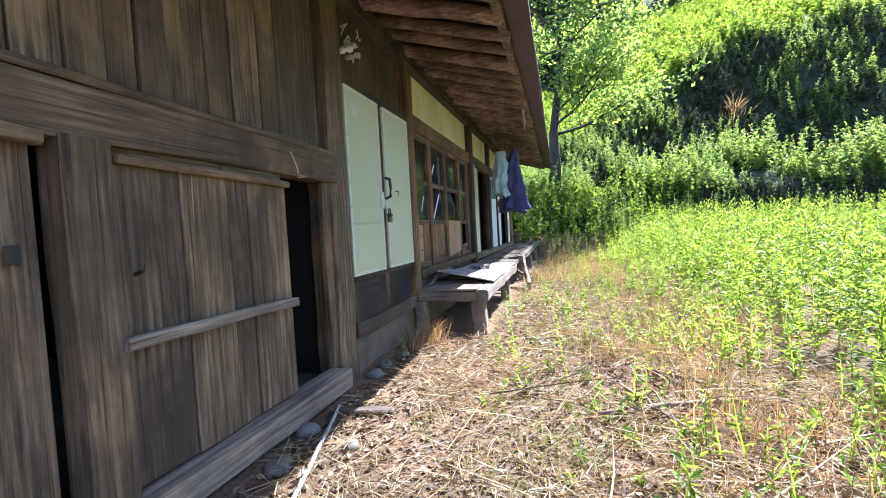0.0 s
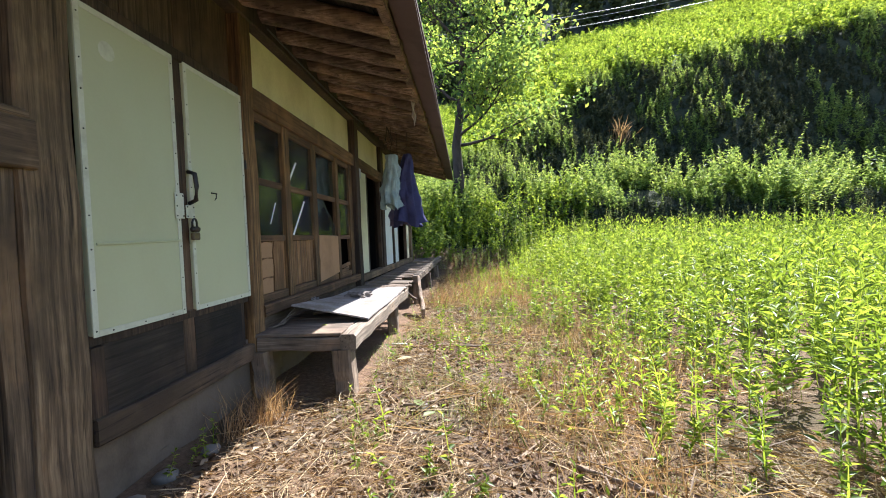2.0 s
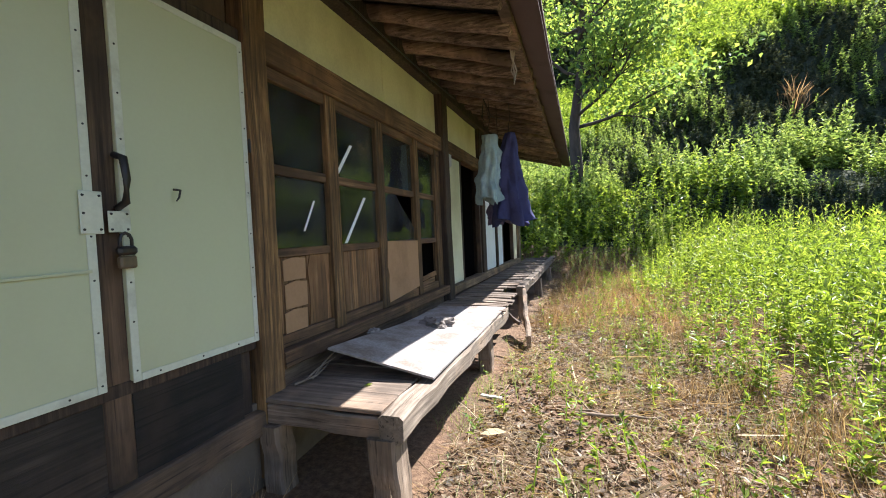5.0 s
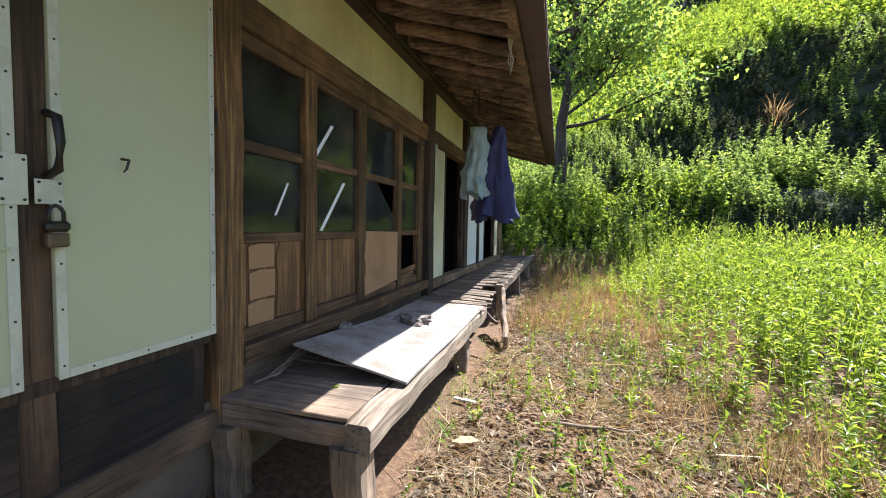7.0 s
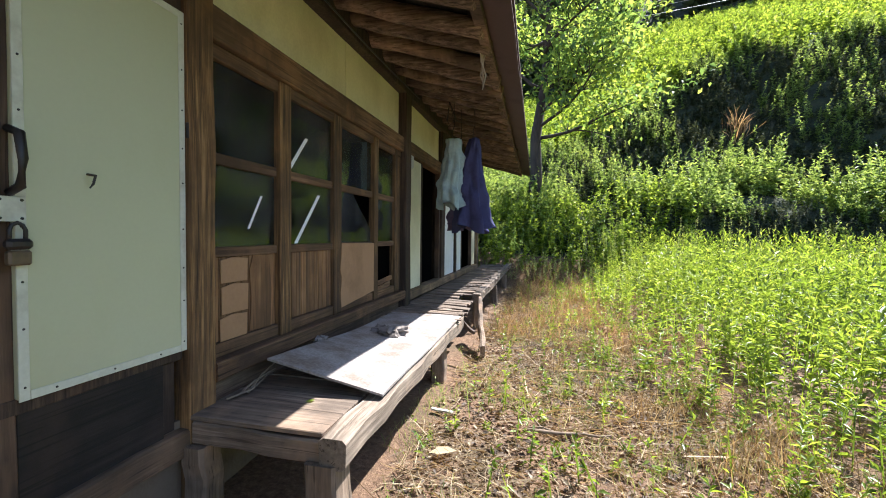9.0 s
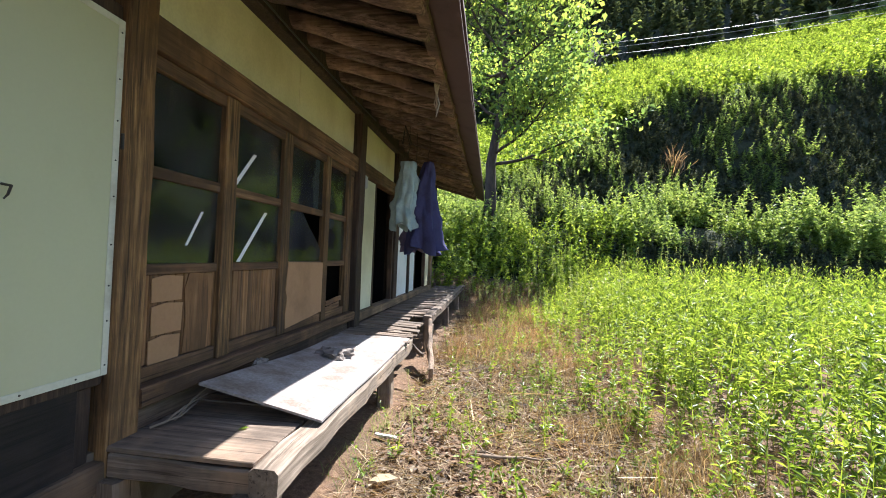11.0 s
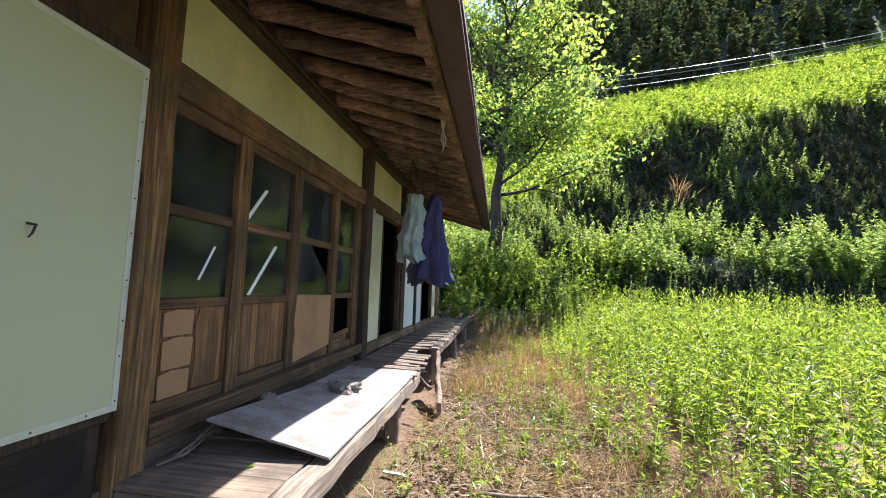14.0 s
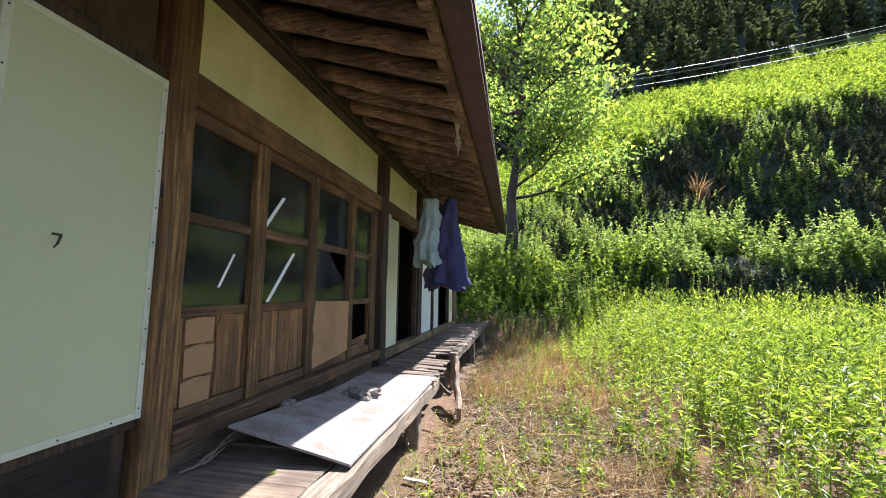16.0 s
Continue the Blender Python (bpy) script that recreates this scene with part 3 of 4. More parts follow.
for a, b2 in BAYS:
    part("glazing_bar", box(-0.04, -0.004, a, b2, 1.625, 1.68, 0.004), "brown_y", w1)
    part("glazing_bar", box(-0.04, -0.002, a, b2, 1.165, 1.215, 0.004), "brown_y", w1)
    part("bottom_rail", box(-0.045, 0.004, a, b2, 0.664, 0.735, 0.004), "brown_y", w1)
    part("pane", box(-0.026, -0.022, a, b2, 1.682, 2.128, 0), "glass", w1, "dusty window pane")


def poly_prism(pts, x0, x1):
    """A flat plate whose outline is given as (y, z) pairs."""
    bm = bmesh.new()
    f = [bm.verts.new((x0, p, q)) for p, q in pts]
    g = [bm.verts.new((x1, p, q)) for p, q in pts]
    bm.faces.new(f[::-1])
    bm.faces.new(g)
    for k in range(len(pts)):
        n = (k + 1) % len(pts)
        bm.faces.new((f[k], f[n], g[n], g[k]))
    bmesh.ops.recalc_face_normals(bm, faces=bm.faces)
    return bm


for k, (a, b2) in enumerate(BAYS):
    if k == 2:
        part("pane", poly_prism([(a, 1.217), (2.128, 1.217), (2.128, 1.33), (1.98, 1.45), (1.90, 1.50), (1.76, 1.623), (a, 1.623)], -0.026, -0.022), "glass", w1, "broken pane with a missing corner")
    else:
        part("pane", box(-0.026, -0.022, a, b2, 1.217, 1.623, 0), "glass", w1, "dusty window pane")
for k in (0, 1, 2):
    a, b2 = BAYS[k]
    y = a
    while y < b2 - 0.005:
        part("slat", box(-0.034, -0.018 + 0.003 * (rng.random() > 0.5), y + 0.001, min(y + 0.055, b2) - 0.001, 0.737, 1.163, 0.003), "ply", w1)
        y += 0.055
for yy, zz in ((2.24, 0.74), (2.3, 0.80)):
    part("splinter", beam((-0.02, yy, zz), (-0.015, yy + 0.38, zz + 0.03), 0.012, 0.05, 0.004, 4, 0.003), "brown_y", w1)
for y0, z0, z1 in ((0.25, 1.03, 1.16), (0.255, 0.87, 1.022), (0.245, 0.735, 0.862)):
    tagged(part("cardboard_sheet", poly_prism([(y0, z0), (y0 + 0.19, z0), (y0 + 0.195, z1 - 0.01), (y0 + 0.08, z1), (y0 - 0.003, z1 - 0.015)], -0.012, -0.007), "card"),
           "torn brown cardboard piece stuck on the window panel", "cardboard")
tagged(part("fibreboard_sheet", poly_prism([(0.462, 0.745), (0.64, 0.735), (0.65, 0.95), (0.63, 1.16), (0.49, 1.165), (0.462, 1.08), (0.475, 0.92)], -0.013, -0.008), "ply"),
       "dark brown torn fibreboard strip tacked on the window panel", "fibreboard")
tagged(part("cardboard_sheet", poly_prism([(1.49, 0.70), (2.16, 0.755), (2.20, 0.95), (2.175, 1.08), (2.205, 1.20), (1.50, 1.215), (1.475, 1.0), (1.50, 0.93), (1.48, 0.82)], 0.009, 0.014), "card"),
       "large creased brown cardboard sheet covering the lower window", "cardboard")
# Sun streaks on the glass, imitated with raised white strips
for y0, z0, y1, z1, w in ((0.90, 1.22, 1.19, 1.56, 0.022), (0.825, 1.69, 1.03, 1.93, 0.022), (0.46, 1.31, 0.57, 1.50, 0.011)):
    tagged(part("sun_streak_strip", poly_prism([(y0, z0), (y0 + w * 1.6, z0), (y1 + w * 1.6, z1), (y1, z1)], -0.0215, -0.0195), "streak_spool_white"),
           "diagonal white strip standing for a sun streak on the pane", "strip")

# far rooms
for a, b2 in ((3.075, 3.66), (4.89, 5.67), (5.775, 6.31)):
    d = thing("room_door", (0.0, (a + b2) / 2, 0.62), ("pale cream" if a < 4 else "white") + " painted door leaf in a dark wooden frame", "door", "white room doors", "structure")
    part("leaf", box(-0.03, 0.005, a, b2, 0.625, 2.19, 0.004), "cream" if a < 4 else "white", d)
    part("edge_strip", box(0.006, 0.012, a, a + 0.03, 0.625, 2.19, 0.002), "cream" if a < 4 else "white", d)
for a in (3.69, 4.63, 6.34, 7.45):
    part("jamb", box(-0.06, 0.01, a - 0.025, a + 0.025, 0.622, 2.195, 0.004), "darkpost", wr)
part("end_wall_board", box(-0.05, -0.01, 7.48, 7.98, 0.62, 2.195, 0.004), "plaster", wr)
mb = thing("meter_box", (0.03, 3.12, 2.12), "small grey electric box fixed beside the post", "electric box")
part("case", box(0.012, 0.06, 3.07, 3.17, 2.05, 2.2, 0.01), "steel", mb)
part("lid", box(0.061, 0.066, 3.08, 3.16, 2.06, 2.19, 0.004), "steel", mb)

ins = thing("wire_insulator", (0.05, -1.16, 2.53), "old white porcelain insulators with tangled grey wires", "insulator")
for k in range(3):
    yy, z = -1.22 + 0.06 * k, 2.50 + 0.05 * (k % 2)
    part("spool", tube([(-0.03, yy, z), (0.02, yy, z), (0.03, yy, z), (0.05, yy, z), (0.06, yy, z), (0.09, yy, z)], [0.022, 0.022, 0.014, 0.014, 0.024, 0.02], 8), "streak_spool_white" if k == 0 else "steel", ins)
for k in range(7):
    p = Vector((0.06, -1.2 + rng.uniform(-0.05, 0.1), 2.5 + rng.uniform(-0.05, 0.15)))
    part("wire", tube([p + Vector(rng.uniform(-0.06, 0.06, 3)) for _ in range(5)], [0.005] * 5, 5), "steel", ins)

# ---- roof ----
def eave_x(y):
    return 1.40 - 0.022 * (y + 2.0)


roof = thing("roof", (0, 1, 3), "low tiled-over roof with log rafters and rusty sheet eave", "roof", "", "structure")
y = -6.8
while y < 8.6:
    ex = eave_x(y) - 0.17 + rng.uniform(-0.03, 0.02)
    dy = rng.uniform(-0.03, 0.03)
    r = rng.uniform(0.055, 0.072)
    n = 7
    zj = rng.uniform(-0.012, 0.012)
    pts = [(-0.3 + (ex + 0.3) * k / n, y + dy * k / n + rng.uniform(-0.008, 0.008), 3.10 - 0.46 * (-0.3 + (ex + 0.3) * k / n + 0.3) / 1.5 + rng.uniform(-0.007, 0.007) + zj) for k in range(n + 1)]
    part("rafter", tube(pts, [r * (1.05 - 0.02 * k) for k in range(n + 1)], 10, wob=0.10), "rafter", roof, smooth=True)
    y += rng.uniform(0.29, 0.36)


def roof_strip(x_in, x_out, lift, thick, ya, yb, mat, nm, cuts=1, label=""):
    bm = bmesh.new()
    rows = []
    for yy in np.linspace(ya, yb, cuts + 1):
        off = eave_x(yy) - eave_x(1.0)
        xi, xo = x_in + off * (x_in > 0.3), x_out + off * (x_out > 0.3)
        zi, zo = 3.10 - 0.46 * (xi + 0.3) / 1.5 + lift, 3.10 - 0.46 * (xo + 0.3) / 1.5 + lift
        j = rng.uniform(-0.006, 0.006)
        rows.append([bm.verts.new(c) for c in ((xi, yy, zi), (xo + j, yy, zo + j), (xo + j, yy, zo + thick + j), (xi, yy, zi + thick))])
    for r0, r1 in zip(rows, rows[1:]):
        for k in range(4):
            bm.faces.new((r0[k], r0[(k + 1) % 4], r1[(k + 1) % 4], r1[k]))
    bm.faces.new(rows[0])
    bm.faces.new(rows[-1][::-1])
    bmesh.ops.recalc_face_normals(bm, faces=bm.faces)
    return part(nm, bm, mat, roof, label)


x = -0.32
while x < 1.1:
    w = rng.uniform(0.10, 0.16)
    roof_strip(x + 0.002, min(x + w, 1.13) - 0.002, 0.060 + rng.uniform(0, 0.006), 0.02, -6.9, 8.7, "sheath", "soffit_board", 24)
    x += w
roof_strip(1.10, 1.17, -0.02, 0.05, -6.9, 8.7, "rafter", "fascia", 30, "rough eave batten")
roof_strip(1.175, 1.36, 0.045, 0.012, -7.0, 8.75, "rust", "eave_sheet", 30, "rusty purple-brown sheet along the eave")
roof_strip(-0.32, 1.36, 0.095, 0.03, -7.0, 8.75, "rust", "roof_sheet", 10)
bm = bmesh.new()
pr = [(-0.32, 3.17), (-0.32, 3.22), (-1.9, 4.1), (-4.6, 2.6), (-4.6, 2.55), (-1.9, 4.03)]
A, B = [bm.verts.new((p, -7.2, q)) for p, q in pr], [bm.verts.new((p, 8.8, q)) for p, q in pr]
bm.faces.new(A)
bm.faces.new(B[::-1])
for k in range(6):
    bm.faces.new((A[k], A[(k + 1) % 6], B[(k + 1) % 6], B[k]))
bmesh.ops.recalc_face_normals(bm, faces=bm.faces)
part("roof_top", bm, "rust", roof)
rp = thing("hanging_rope", (1.1, 1.585, 2.5), "frayed pale rope dangling from a rafter end", "rope")
for k in range(3):
    part("strand", tube([(1.08 + 0.02 * k, 1.565 + 0.02 * k, 2.66), (1.09, 1.575 + 0.03 * k, 2.56), (1.12 - 0.02 * k, 1.6, 2.47), (1.10, 1.58 + 0.02 * k, 2.36 + 0.03 * k)], [0.007, 0.007, 0.006, 0.004], 6), "rope", rp)
tagged(part("eave_cable", tube([(0.12, yy, 2.86 - 0.03 * math.sin((yy - 0.3) * 1.1)) for yy in np.linspace(0.3, 3.2, 12)], [0.007] * 12, 6), "iron"), "dark cable clipped along the wall plate", "cable")

# ---- bench ----
bench = thing("veranda_bench", (0.4, 4, 0), "old grey wooden veranda bench with worn broken planks", "bench")
part("front_beam", beam((0.76, -0.02, 0.405), (0.75, 2.5, 0.43), 0.12, 0.13, 0.008, 12, 0.018), "grey_y", bench, "sun-bleached worn front beam")
part("front_beam", beam((0.70, 3.9, 0.45), (0.66, 9.6, 0.50), 0.11, 0.12, 0.006, 9, 0.012), "grey_y", bench)
part("end_beam", beam((0.06, 0.04, 0.395), (0.695, 0.04, 0.385), 0.08, 0.10, 0.004, 5), "grey_x", bench)
part("back_beam", beam((0.07, 0.1, 0.38), (0.07, 9.6, 0.45), 0.08, 0.1, 0.004, 9), "barn_y", bench)
for x, y, w in ((0.70, 0.045, 0.13), (0.08, 0.03, 0.11), (0.68, 2.0, 0.11), (0.08, 2.0, 0.1), (0.68, 4.2, 0.11), (0.66, 6.2, 0.11), (0.64, 8.3, 0.11)):
    part("leg", beam((x + 0.01, y + 0.01, -0.03), (x, y, 0.35 if x > 0.5 else 0.34), w * 1.15, w * 1.1, 0.006, 5, 0.014), "grey_z", bench)
y = 0.0
while y < 9.6:
    w = rng.uniform(0.09, 0.17)
    if y < 0.55:
        w = 0.56
    rise = 0.006 * y
    out = 0.695 if y < 2.6 else (0.62 + rng.uniform(-0.12, 0.14) if y < 3.9 else 0.72 + rng.uniform(-0.03, 0.05))
    tilt = rng.uniform(-0.012, 0.012) * (y > 2.2)
    bm = box(0.03, out, y + 0.004, y + w - 0.004, 0.447 + rise, 0.470 + rise, 0.004, 0.003)
    for v in bm.verts:
        v.co.z += tilt * (v.co.x / 0.7) - (0.05 * v.co.x if 2.7 < y < 3.7 else 0)
        v.co.y += tilt * 3 * v.co.x
    part("plank", bm, "grey_x", bench)
    y += w
bp = thing("broken_plank", (0.85, 3.0, 0.2), "splintered grey plank hanging off the bench edge", "plank")
part("board", beam((0.80, 3.55, 0.46), (0.97, 2.68, 0.09), 0.05, 0.15, 0.012, 7, 0.012), "grey_z", bp)
part("splinter", beam((0.70, 2.75, 0.42), (0.90, 2.6, 0.30), 0.02, 0.04, 0.008, 5, 0.004), "grey_z", bp)

board = thing("loose_board", (0.45, 1.3, 0.5), "pale whitish board lying tilted across the bench", "board")
bm = bmesh.new()
nxs, nys = 8, 22
grid = [[None] * (nys + 1) for _ in range(nxs + 1)]
for i in range(nxs + 1):
    for j in range(nys + 1):
        u, v = i / nxs, j / nys
        px = 0.165 + 0.645 * u - 0.05 * v * (1 - u)
        py = 0.375 + 0.01 * u + 2.0 * v + (rng.uniform(-0.03, 0.03) if j == nys else 0)
        pz = 0.5 + 0.13 * (1 - u) * (1 - v) ** 1.6 + 0.004 * math.sin(9 * v) + 0.012 * v
        grid[i][j] = bm.verts.new((px, py, pz))
for i in range(nxs):
    for j in range(nys):
        bm.faces.new((grid[i][j], grid[i + 1][j], grid[i + 1][j + 1], grid[i][j + 1]))
r = bmesh.ops.extrude_face_region(bm, geom=list(bm.faces))
for v in r["geom"]:
    if isinstance(v, bmesh.types.BMVert):
        v.co.z -= 0.012
bmesh.ops.recalc_face_normals(bm, faces=bm.faces)
part("sheet", bm, "board", board)
tagged(part("spacer_stick", beam((0.2, 0.75, 0.485), (0.68, 1.2, 0.485), 0.03, 0.025, 0.003), "twig"), "thin stick lying under the loose board", "stick")


def rag(x, y, z, s, label):
    bm = bmesh.new()
    bmesh.ops.create_icosphere(bm, subdivisions=3, radius=1.0)
    sd = rng.uniform(0, 50)
    for v in bm.verts:
        n = noise.noise(v.co * 1.9 + Vector((sd, 0, 0))) + 0.5 * noise.noise(v.co * 4.5 + Vector((0, sd, 0)))
        v.co = Vector((v.co.x * s[0], v.co.y * s[1], max(v.co.z, -0.25) * s[2])) * (1 + 0.75 * n)
        v.co += Vector((x, y, z + s[2] * 0.25))
    return tagged(part("crumpled_rag", bm, "rag", smooth=False), label, "rag")


rag(0.45, 1.50, 0.515, (0.10, 0.12, 0.055), "crumpled grey rag lying on the pale board")
rag(0.34, 1.55, 0.52, (0.09, 0.07, 0.035), "crumpled dark grey rag on the pale board")
rag(0.13, 0.98, 0.545, (0.035, 0.06, 0.045), "small dark crumpled rag beside the window sill")
for k in range(3):
    p = (0.10 + 0.02 * k, 0.16 + 0.05 * k, 0.487)
    tagged(part("dry_stick", tube([p, (p[0] + rng.uniform(-0.03, 0.06), p[1] + 0.12, 0.50 + 0.02 * k), (p[0] + rng.uniform(-0.02, 0.04), p[1] + 0.25, 0.52 + 0.03 * k)], [0.006, 0.005, 0.003], 5), "twig"), "dry twig lying on the bench end", "twig", "bench twigs")

# ---- hanging clothes ----
def garment(cx, cy, top, bottom, wt, wb, depth, mat, label, seed, yaw=0.3):
    bm = bmesh.new()
    rows, cols = 22, 36
    ring = []
    for i in range(rows + 1):
        t = i / rows
        z = top + (bottom - top) * t
        w = (wt + (wb - wt) * (t ** 0.8)) / 2
        row = []
        for k in range(cols):
            a = 2 * math.pi * k / cols
            f = 1 + (0.10 + 0.22 * t) * math.sin(a * 6 + seed + 1.5 * t) + 0.14 * math.sin(a * 11 + seed * 2.3 + 3 * t) * t
            px, py = math.cos(a) * w * f, math.sin(a) * depth * f * (0.5 + 0.5 * t)
            c, s = math.cos(yaw), math.sin(yaw)
            hem = 0.05 * math.sin(a * 3 + seed) * (t > 0.97)
            ruff = noise.noise(Vector((a * 2.0 + seed, t * 5.0, seed)))
            ruff += 0.6 * noise.noise(Vector((a * 5.0 + seed, t * 9.0, seed * 2)))
            px, py = px * (1 + 0.4 * ruff), py * (1 + 0.6 * ruff)
            row.append(bm.verts.new((cx + px * c - py * s + 0.02 * math.sin(5 * t + seed), cy + px * s + py * c, z + hem)))
        ring.append(row)
    for r0, r1 in zip(ring, ring[1:]):
        for k in range(cols):
            bm.faces.new((r0[k], r0[(k + 1) % cols], r1[(k + 1) % cols], r1[k]))
    bm.faces.new(ring[0][::-1])
    g = thing("hanging_garment", (cx, cy, bottom), label, "clothes", "laundry on the eave")
    part("cloth", bm, mat, g, smooth=True)
    part("hanger_hook", tube([(cx, cy, top - 0.03), (cx, cy, top + 0.10), (cx + 0.02, cy, top + 0.16), (cx + 0.01, cy, 2.88)], [0.004] * 4, 6), "iron", g)
    return g


CX, CY = 0.50, 3.28
garment(CX, CY, 2.40, 1.62, 0.16, 0.26, 0.09, "mint", "pale mint shirt hanging from the eave", 1.0)
garment(CX + 0.22, CY + 0.12, 2.42, 1.35, 0.10, 0.40, 0.12, "blue", "navy blue pleated skirt hanging from the eave", 2.2)
garment(CX + 0.05, CY + 0.2, 1.95, 1.38, 0.20, 0.24, 0.07, "purple", "mauve cloth hanging behind the shirt", 3.1)
for k in range(6):
    a = rng.uniform(0, 6.28)
    tagged(part("wire_loop", tube([(CX - 0.02, CY - 0.1, 2.80), (CX + 0.06 * math.cos(a), CY - 0.05 + 0.06 * math.sin(a), 2.60), (CX + 0.1 * math.cos(a + 1), CY + 0.1 * math.sin(a + 1), 2.55 + 0.02 * k)], [0.004] * 3, 5), "iron"), "loose bent wire under the eave", "wire", "eave wires")

# ---- yard clutter ----
tagged(part("ground_plank", beam((0.20, -1.97, 0.03), (0.58, -1.90, 0.03), 0.07, 0.03, 0.004), "grey_x"), "short grey plank lying on the ground", "plank")
tagged(part("metal_strip", beam((0.22, -1.92, 0.04), (0.53, -2.85, 0.03), 0.02, 0.02, 0.002), "steel"), "thin grey metal strip lying by the door sill", "metal strip")


def stone(x, y, s):
    bm = bmesh.new()
    bmesh.ops.create_icosphere(bm, subdivisions=2, radius=s)
    sd = rng.uniform(0, 90)
    for v in bm.verts:
        v.co *= 1 + 0.35 * noise.noise(v.co * (1.4 / s) + Vector((sd, 0, 0)))
        v.co = Vector((v.co.x + x, v.co.y + y, v.co.z * 0.6 + s * 0.2 + float(height(x, y))))
    return tagged(part("stone", bm, "stone", smooth=True), "rough grey field stone half sunk in soil", "stone", "yard stones")


for x, y, s in ((0.26, -2.55, 0.066), (0.16, -1.3, 0.072), (0.13, -1.05, 0.060), (0.18, -2.2, 0.07), (1.32, -0.25, 0.05), (0.2, -0.8, 0.054), (0.5, -2.3, 0.05)):
    stone(x, y, s)


def branch(x, y, x1, y1, r, label, n=5):
    b = thing("fallen_branch", (x, y, 0), label, "branch", "fallen branches")
    main = [Vector((x + (x1 - x) * k / 6 + rng.uniform(-0.02, 0.02), y + (y1 - y) * k / 6 + rng.uniform(-0.02, 0.02), float(height(x, y)) + 0.045 + rng.uniform(-0.012, 0.015))) for k in range(7)]
    part("stem", tube(main, [r * (1 - 0.1 * k) for k in range(7)], 7), "twig", b, smooth=True)
    for k in range(n):
        p = main[1 + k % 5]
        q = p + Vector((rng.uniform(-0.25, 0.25), rng.uniform(-0.25, 0.25), rng.uniform(-0.01, 0.08)))
        part("twig", tube([p, p.lerp(q, 0.5) + Vector((0, 0, 0.02)), q], [r * 0.45, r * 0.35, r * 0.2], 5), "twig", b)


branch(1.75, -1.75, 2.75, -1.35, 0.018, "long dry fallen branch lying on straw")
branch(1.9, -1.3, 2.2, -1.9, 0.012, "thin dry fallen branch lying on straw")
branch(2.1, -1.0, 2.9, -1.6, 0.013, "forked dry branch lying on straw")
branch(1.2, -0.3, 1.75, -0.05, 0.01, "thin dry stalk lying on bare soil", 2)
branch(1.5, 1.2, 2.0, 1.25, 0.014, "short dry stick among the weeds", 2)

# ---- cables across the hill ----
for z, dy in ((20.3, 0), (21.1, 0.4), (21.7, 0.8)):
    pts = [(x, 36 + dy, z + 0.13 * (x - 19.4) + 0.0022 * (x - 19.4) ** 2) for x in np.linspace(-16, 60, 24)]
    tagged(part("overhead_cable", tube(pts, [0.024] * 24, 5), "cable"), "pale overhead cable strung along the hillside", "cable", "overhead cables")

# ---- tree ----
TX, TY = 1.13, 13.0
TZ = float(height(TX, TY))
tree = thing("tree", (TX, TY, TZ), "broadleaf tree with bright backlit leaves beside the house", "tree")
tips = []


def limb(p, d, length, r, depth, bm):
    pts, rad = [Vector(p)], [r]
    n = 6
    d = Vector(d).normalized()
    for k in range(n):
        d = (d + Vector(rng.normal(0, 0.13, 3)) + Vector((0, 0, 0.03))).normalized()
        pts.append(pts[-1] + d * length / n)
        rad.append(r * (1 - 0.75 * (k + 1) / n))
        if depth and k >= 1:
            for _ in range(2 if depth > 1 else 1):
                side = Vector(rng.normal(0, 1, 3))
                side.z = abs(side.z) * 0.4
                limb(pts[-1], d * 0.6 + side.normalized(), length * rng.uniform(0.38, 0.55), rad[-1] * 0.6, depth - 1, bm)
        if depth <= 1 and k >= 1:
            tips.append(pts[-1].copy())
    tube(pts, rad, 6 if depth else 4, bm)


bm = bmesh.new()
tr_pts = [Vector((TX, TY, TZ - 0.2)), Vector((TX + 0.1, TY, TZ + 1.1)), Vector((TX + 0.05, TY, TZ + 2.4)), Vector((TX + 0.3, TY + 0.1, TZ + 4.2)), Vector((TX + 0.4, TY + 0.1, TZ + 6.2)), Vector((TX + 0.35, TY, TZ + 9.0))]
tube(tr_pts, [0.25, 0.20, 0.17, 0.13, 0.09, 0.03], 10, bm, 0.06)
part("trunk", bm, "bark", tree, smooth=True)
for h, az, el, ln in ((0.27, -8, 6, 2.8), (0.31, -40, 4, 2.6), (0.36, -50, 15, 2.7), (0.45, 20, 20, 2.9), (0.45, 170, 20, 2.8), (0.58, -80, 25, 2.6), (0.6, 10, 30, 2.7), (0.62, 110, 30, 2.6), (0.7, 215, 35, 2.6), (0.75, -30, 40, 2.4), (0.8, 60, 40, 2.3), (0.85, 150, 45, 2.3), (0.9, -90, 50, 2.0), (0.95, 20, 65, 2.0)):
    bm = bmesh.new()
    z = TZ + 9.0 * h
    p = Vector((TX + 0.35 * min(1, h * 1.4), TY + 0.05, z))
    limb(p, (math.cos(radians(az)) * math.cos(radians(el)), math.sin(radians(az)) * math.cos(radians(el)), math.sin(radians(el))), ln * 1.08, 0.065, 2, bm)
    part("limb", bm, "bark", tree, smooth=True)
T = np.array([tuple(t) for t in tips])
pick = T[rng.integers(0, len(T), 9500)]
pick = pick + rng.normal(0, 0.19, pick.shape)
pick = pick[pick[:, 2] > TZ + 2.3 + 0.5 * rng.random(len(pick))]
way = unit(np.concatenate([rng.normal(0, 1, (len(pick), 2)), rng.normal(-0.5, 0.5, (len(pick), 1))], 1))
ln = rng.uniform(0.12, 0.24, len(pick))
v, f = leaves(pick, way, ln, ln * 0.62)
